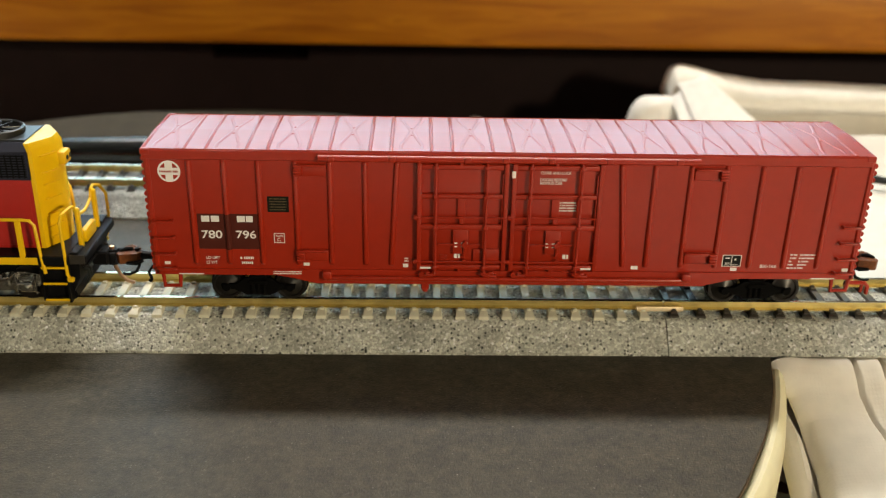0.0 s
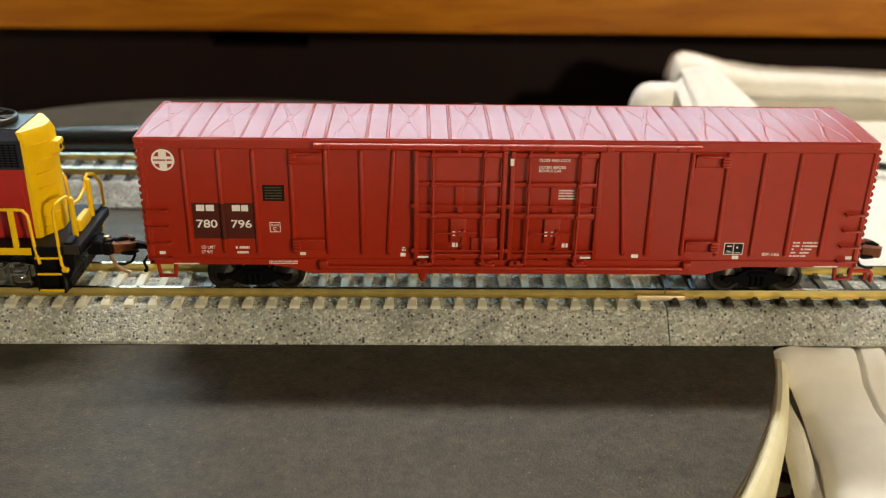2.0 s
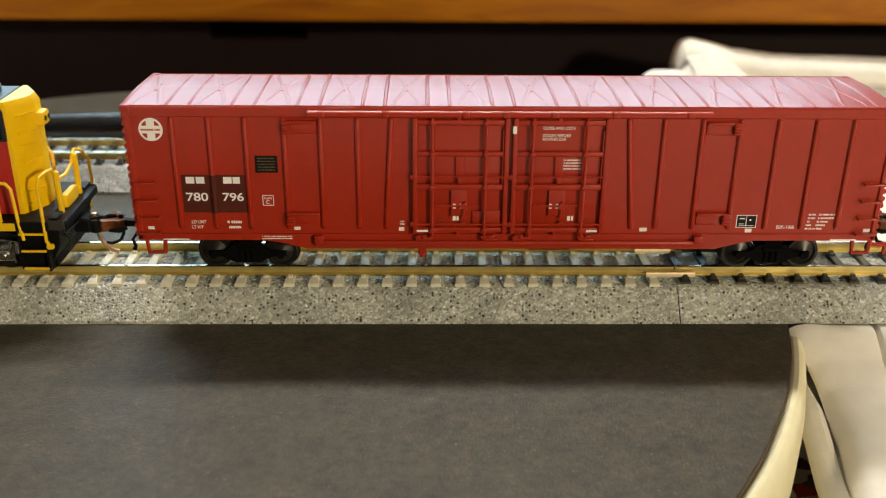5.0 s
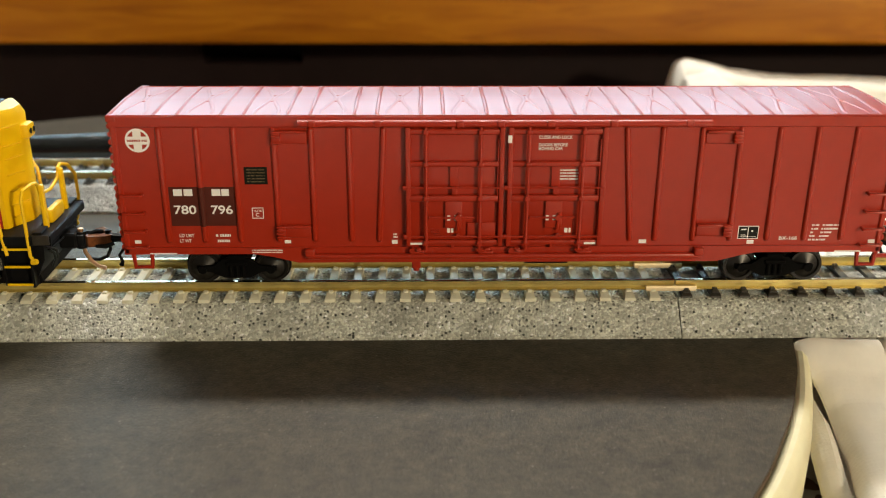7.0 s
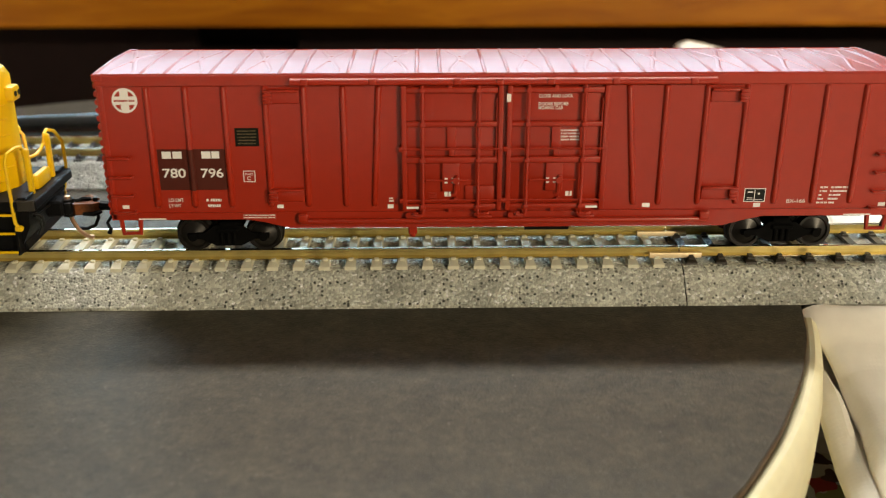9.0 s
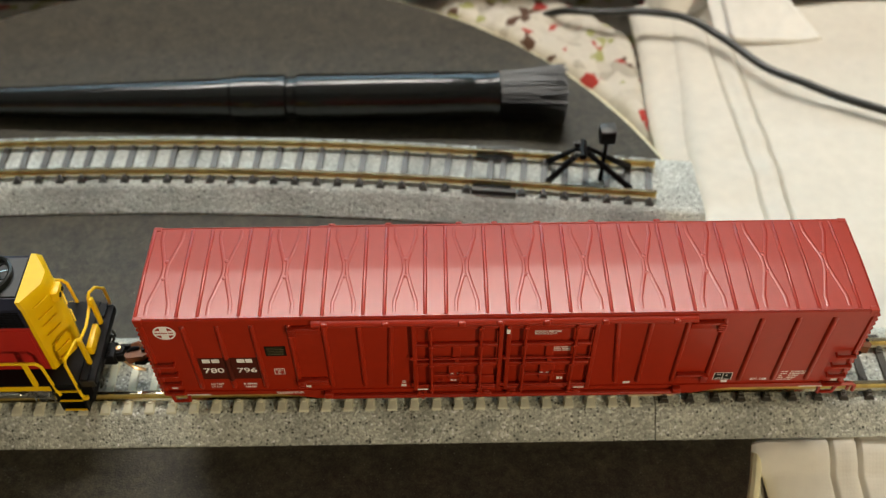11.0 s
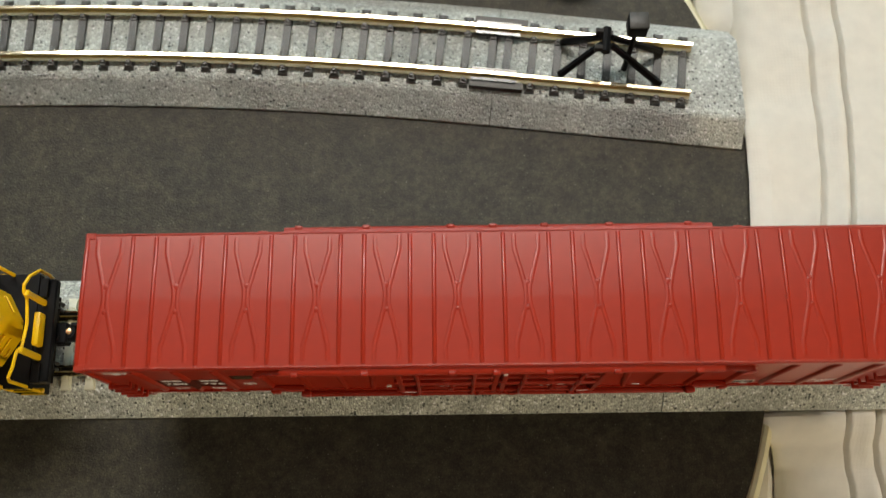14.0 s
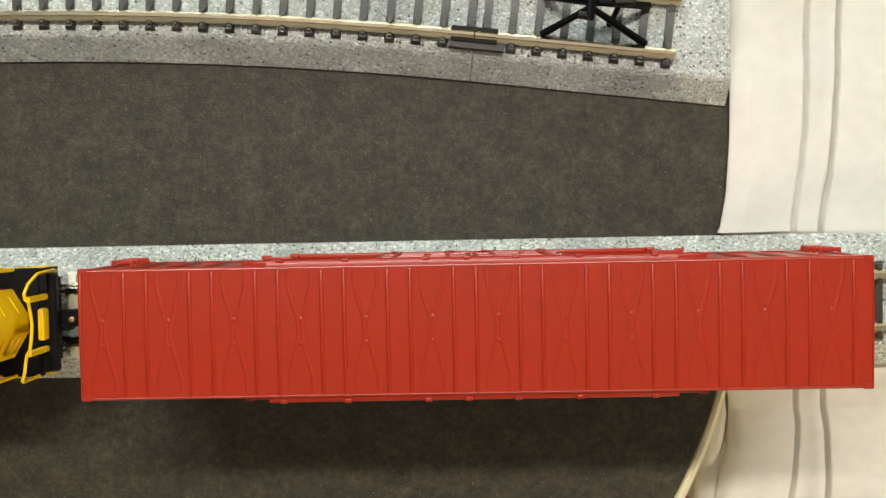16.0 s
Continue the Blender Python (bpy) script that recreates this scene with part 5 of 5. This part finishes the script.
        # corner handrails
        if s < 0:
            path = [(-74.5, -9.2, 12.7), (-75.0, -9.2, 13.6), (-75.0, -9.25, 23.2), (-74.7, -8.9, 24.4), (-74.0, -7.4, 24.9), (-73.9, -5.6, 24.6), (-74.0, -4.5, 23.8)]
        else:
            path = [(-73.9, 12.6 - 4.0, 12.7), (-73.5, 8.9, 13.6), (-72.8, 8.9, 17.7), (-72.8, 8.7, 21.6), (-73.4, 7.2, 23.8), (-73.9, 5.6, 24.4), (-74.0, 4.5, 23.9)]
        part("corner_rail", Form().tube(path, 0.29, 8), YELLOW, L, "bent yellow corner handrail")
        part("rail_foot", Form().box(path[0][0] - 0.6, path[0][0] + 0.6, path[0][1] - 0.4, path[0][1] + 0.4, 12.2, 13.1, 0.2), YELLOW, L)
        part("end_rail", Form().tube([(-74.0, s * 4.6, 23.8), (-74.1, s * 4.0, 22.4), (-74.0, s * 2.0, 22.0), (-73.9, 0, 21.8)], 0.29, 8), YELLOW, L)
        part("end_stanchion", Form().box(-74.0, -73.2, s * 4.5 - 0.5, s * 4.5 + 0.5, 16.6, 24.0, 0.2), YELLOW, L)
        # long side handrail
        part("side_rail", Form().tube([(XB, s * 9.2, 23.6), (-81.2, s * 9.2, 23.6), (-80.0, s * 9.2, 23.5), (-79.3, s * 9.2, 22.6), (-79.0, s * 9.2, 16.6), (-78.6, s * 9.3, 13.8)], 0.30, 8), YELLOW, L, "long yellow side handrail")
        for k in range(6):
            x = -82.0 - 15.5 * k
            part("side_stanchion", Form().box(x - 0.5, x + 0.5, s * 9.2 - 0.22, s * 9.2 + 0.22, 16.2, 23.6, 0.1), YELLOW, L)
        part("foot_board", Form().box(-74.4, -73.0, min(s * 5.4, s * 8.6), max(s * 5.4, s * 8.6), 17.0, 17.4, 0.1), BLACK, L)
    part("drop_step", Form().box(-74.2, -73.0, -2.9, 2.6, 16.8, 19.2, 0.4, 2), YELLOW, L, "yellow drop plate between the stanchions")
    part("pilot", Form().prism([(-79.5, 15.4), (-73.2, 15.4), (-73.4, 12.4), (-74.9, 9.4), (-76.4, 8.0), (-79.5, 8.0)], "y", -7.9, 7.9), BLACK, L, "black pilot plate and plow")
    part("anticlimber", Form().box(-73.6, -72.3, -6.8, 6.8, 15.0, 15.5, 0.12).box(-73.6, -72.6, -6.6, 6.6, 14.2, 14.7, 0.12).box(-73.6, -72.9, -6.4, 6.4, 13.4, 13.9, 0.12), BLACK, L, "ribbed black bumper plate")
    part("plow", Form().prism([(-77.0, 10.8), (-74.9, 10.4), (-74.3, 8.5), (-75.0, 7.95), (-77.4, 8.2)], "y", -7.4, 7.4), BLACK, L, "black snow plow blade")
    for y in (-5.6, -4.6, 4.4, 5.4):
        part("air_hose", Form().tube([(-73.4, y, 13.2), (-72.6, y, 12.8), (-72.5, y, 11.6), (-73.1, y, 10.4)], 0.26, 6), RUBBER, L, "black rubber brake hose")
    part("uncoupling_lever", Form().tube([(-73.0, -7.4, 14.4), (-72.4, -6.2, 14.0), (-72.2, -1.6, 14.0), (-71.6, -0.6, 14.6)], 0.16, 6), STEEL, L)
    for s in (-1, 1):
        part("platform_edge", Form().box(-75.0, -72.0, s * 8.45 - 0.12, s * 8.45 + 0.12, 15.2, 16.9, 0.06), TIE_DARK, L)
    part("coupler_box", Form().box(-73.2, -70.4, -1.8, 1.8, 11.8, 14.4, 0.3), BLACK, L)
    k = part("coupler", Form().box(-71.4, -69.2, -1.2, 1.2, 11.9, 14.0, 0.4, 2).cyl((-70.1, 0.2, 11.4), (-70.1, 0.2, 14.3), 1.0, 12).box(-70.4, -67.6, 1.0, 1.9, 12.0, 13.8, 0.3), BLACK, L, "black knuckle coupler")
    part("trip_pin", Form().tube([(-69.9, 0, 12.2), (-69.7, 0, 10.6), (-69.0, 0, 9.1), (-67.9, 0, 8.0), (-66.6, 0, 7.6)], 0.36, 10), COPPER, k, "bent copper wire pin")
    part("pin_head", Form().lathe([(0.0, 14.9), (0.5, 14.75), (0.5, 14.2)], (-70.1, 0.2, 0), seg=10), COPPER, k)
    # trucks with silver frames
    for cx in (-94.0, -162.0):
        t = part("truck", Form().box(cx - 13.0, cx + 13.0, -5.2, 5.2, 9.2, 14.2, 0.3), BLACK, L)
        for s in (-1, 1):
            y = s * 6.6
            fr = Form().prism([(cx - 14, 12.4), (cx - 13.4, 10.4), (cx - 10, 9.4), (cx + 10, 9.4), (cx + 13.4, 10.4), (cx + 14, 12.4), (cx + 11, 13.0), (cx - 11, 13.0)], "y", y - 0.5, y + 0.5)
            for d in (-11, 0, 11):
                fr.box(cx + d - 1.4, cx + d + 1.4, min(y, y + s * 1.0), max(y, y + s * 1.0), 9.2, 11.6, 0.3)
                fr.cyl((cx + d, y, 10.3), (cx + d, y + s * 1.3, 10.3), 0.8, 12)
            for d in (-8, -6, -4, 4, 6, 8):
                fr.cyl((cx + d, y + s * 0.6, 10.8), (cx + d, y + s * 0.6, 13.2), 0.55, 8)
            fr.tube([(cx - 12, y + s * 0.9, 12.6), (cx - 6, y + s * 1.1, 11.4), (cx + 6, y + s * 1.1, 11.4), (cx + 12, y + s * 0.9, 12.6)], 0.22, 6)
            for d in (-11, 0, 11):
                fr.tube([(cx + d - 1.6, y + s * 1.0, 12.2), (cx + d - 1.2, y + s * 1.5, 11.2), (cx + d + 1.2, y + s * 1.5, 11.2), (cx + d + 1.6, y + s * 1.0, 12.2)], 0.24, 6)
                fr.cyl((cx + d, y + s * 1.2, 10.3), (cx + d, y + s * 1.7, 10.3), 0.45, 10)
                fr.box(cx + d - 1.9, cx + d - 1.5, min(y, y + s * 1.2), max(y, y + s * 1.2), 9.0, 12.6, 0.1)
                fr.box(cx + d + 1.5, cx + d + 1.9, min(y, y + s * 1.2), max(y, y + s * 1.2), 9.0, 12.6, 0.1)
            fr.tube([(cx + 3, y + s * 1.3, 13.0), (cx + 5.2, y + s * 1.6, 12.0), (cx + 8.6, y + s * 1.6, 12.2), (cx + 9.8, y + s * 1.2, 13.2)], 0.3, 6)
            fr.cyl((cx + 4.2, y + s * 1.2, 12.4), (cx + 7.4, y + s * 1.2, 12.4), 0.75, 12)
            part("side_frame", fr, SILVER, t, "silver-painted truck side frame")
        for d in (-11, 0, 11):
            for s in (-1, 1):
                part("wheel", Form().lathe([(0.3, 0), (3.2, 0), (3.2, 1.3), (3.5, 1.4), (3.5, 1.8), (0.3, 1.8)], (cx + d, s * 4.85 - 0.9, 10.4), "y", 24, True), STEEL, t)
    part("fuel_tank", Form().box(-144, -112, -7.5, 7.5, 8.6, 15.4, 1.2, 2), BLACK, L)


locomotive()
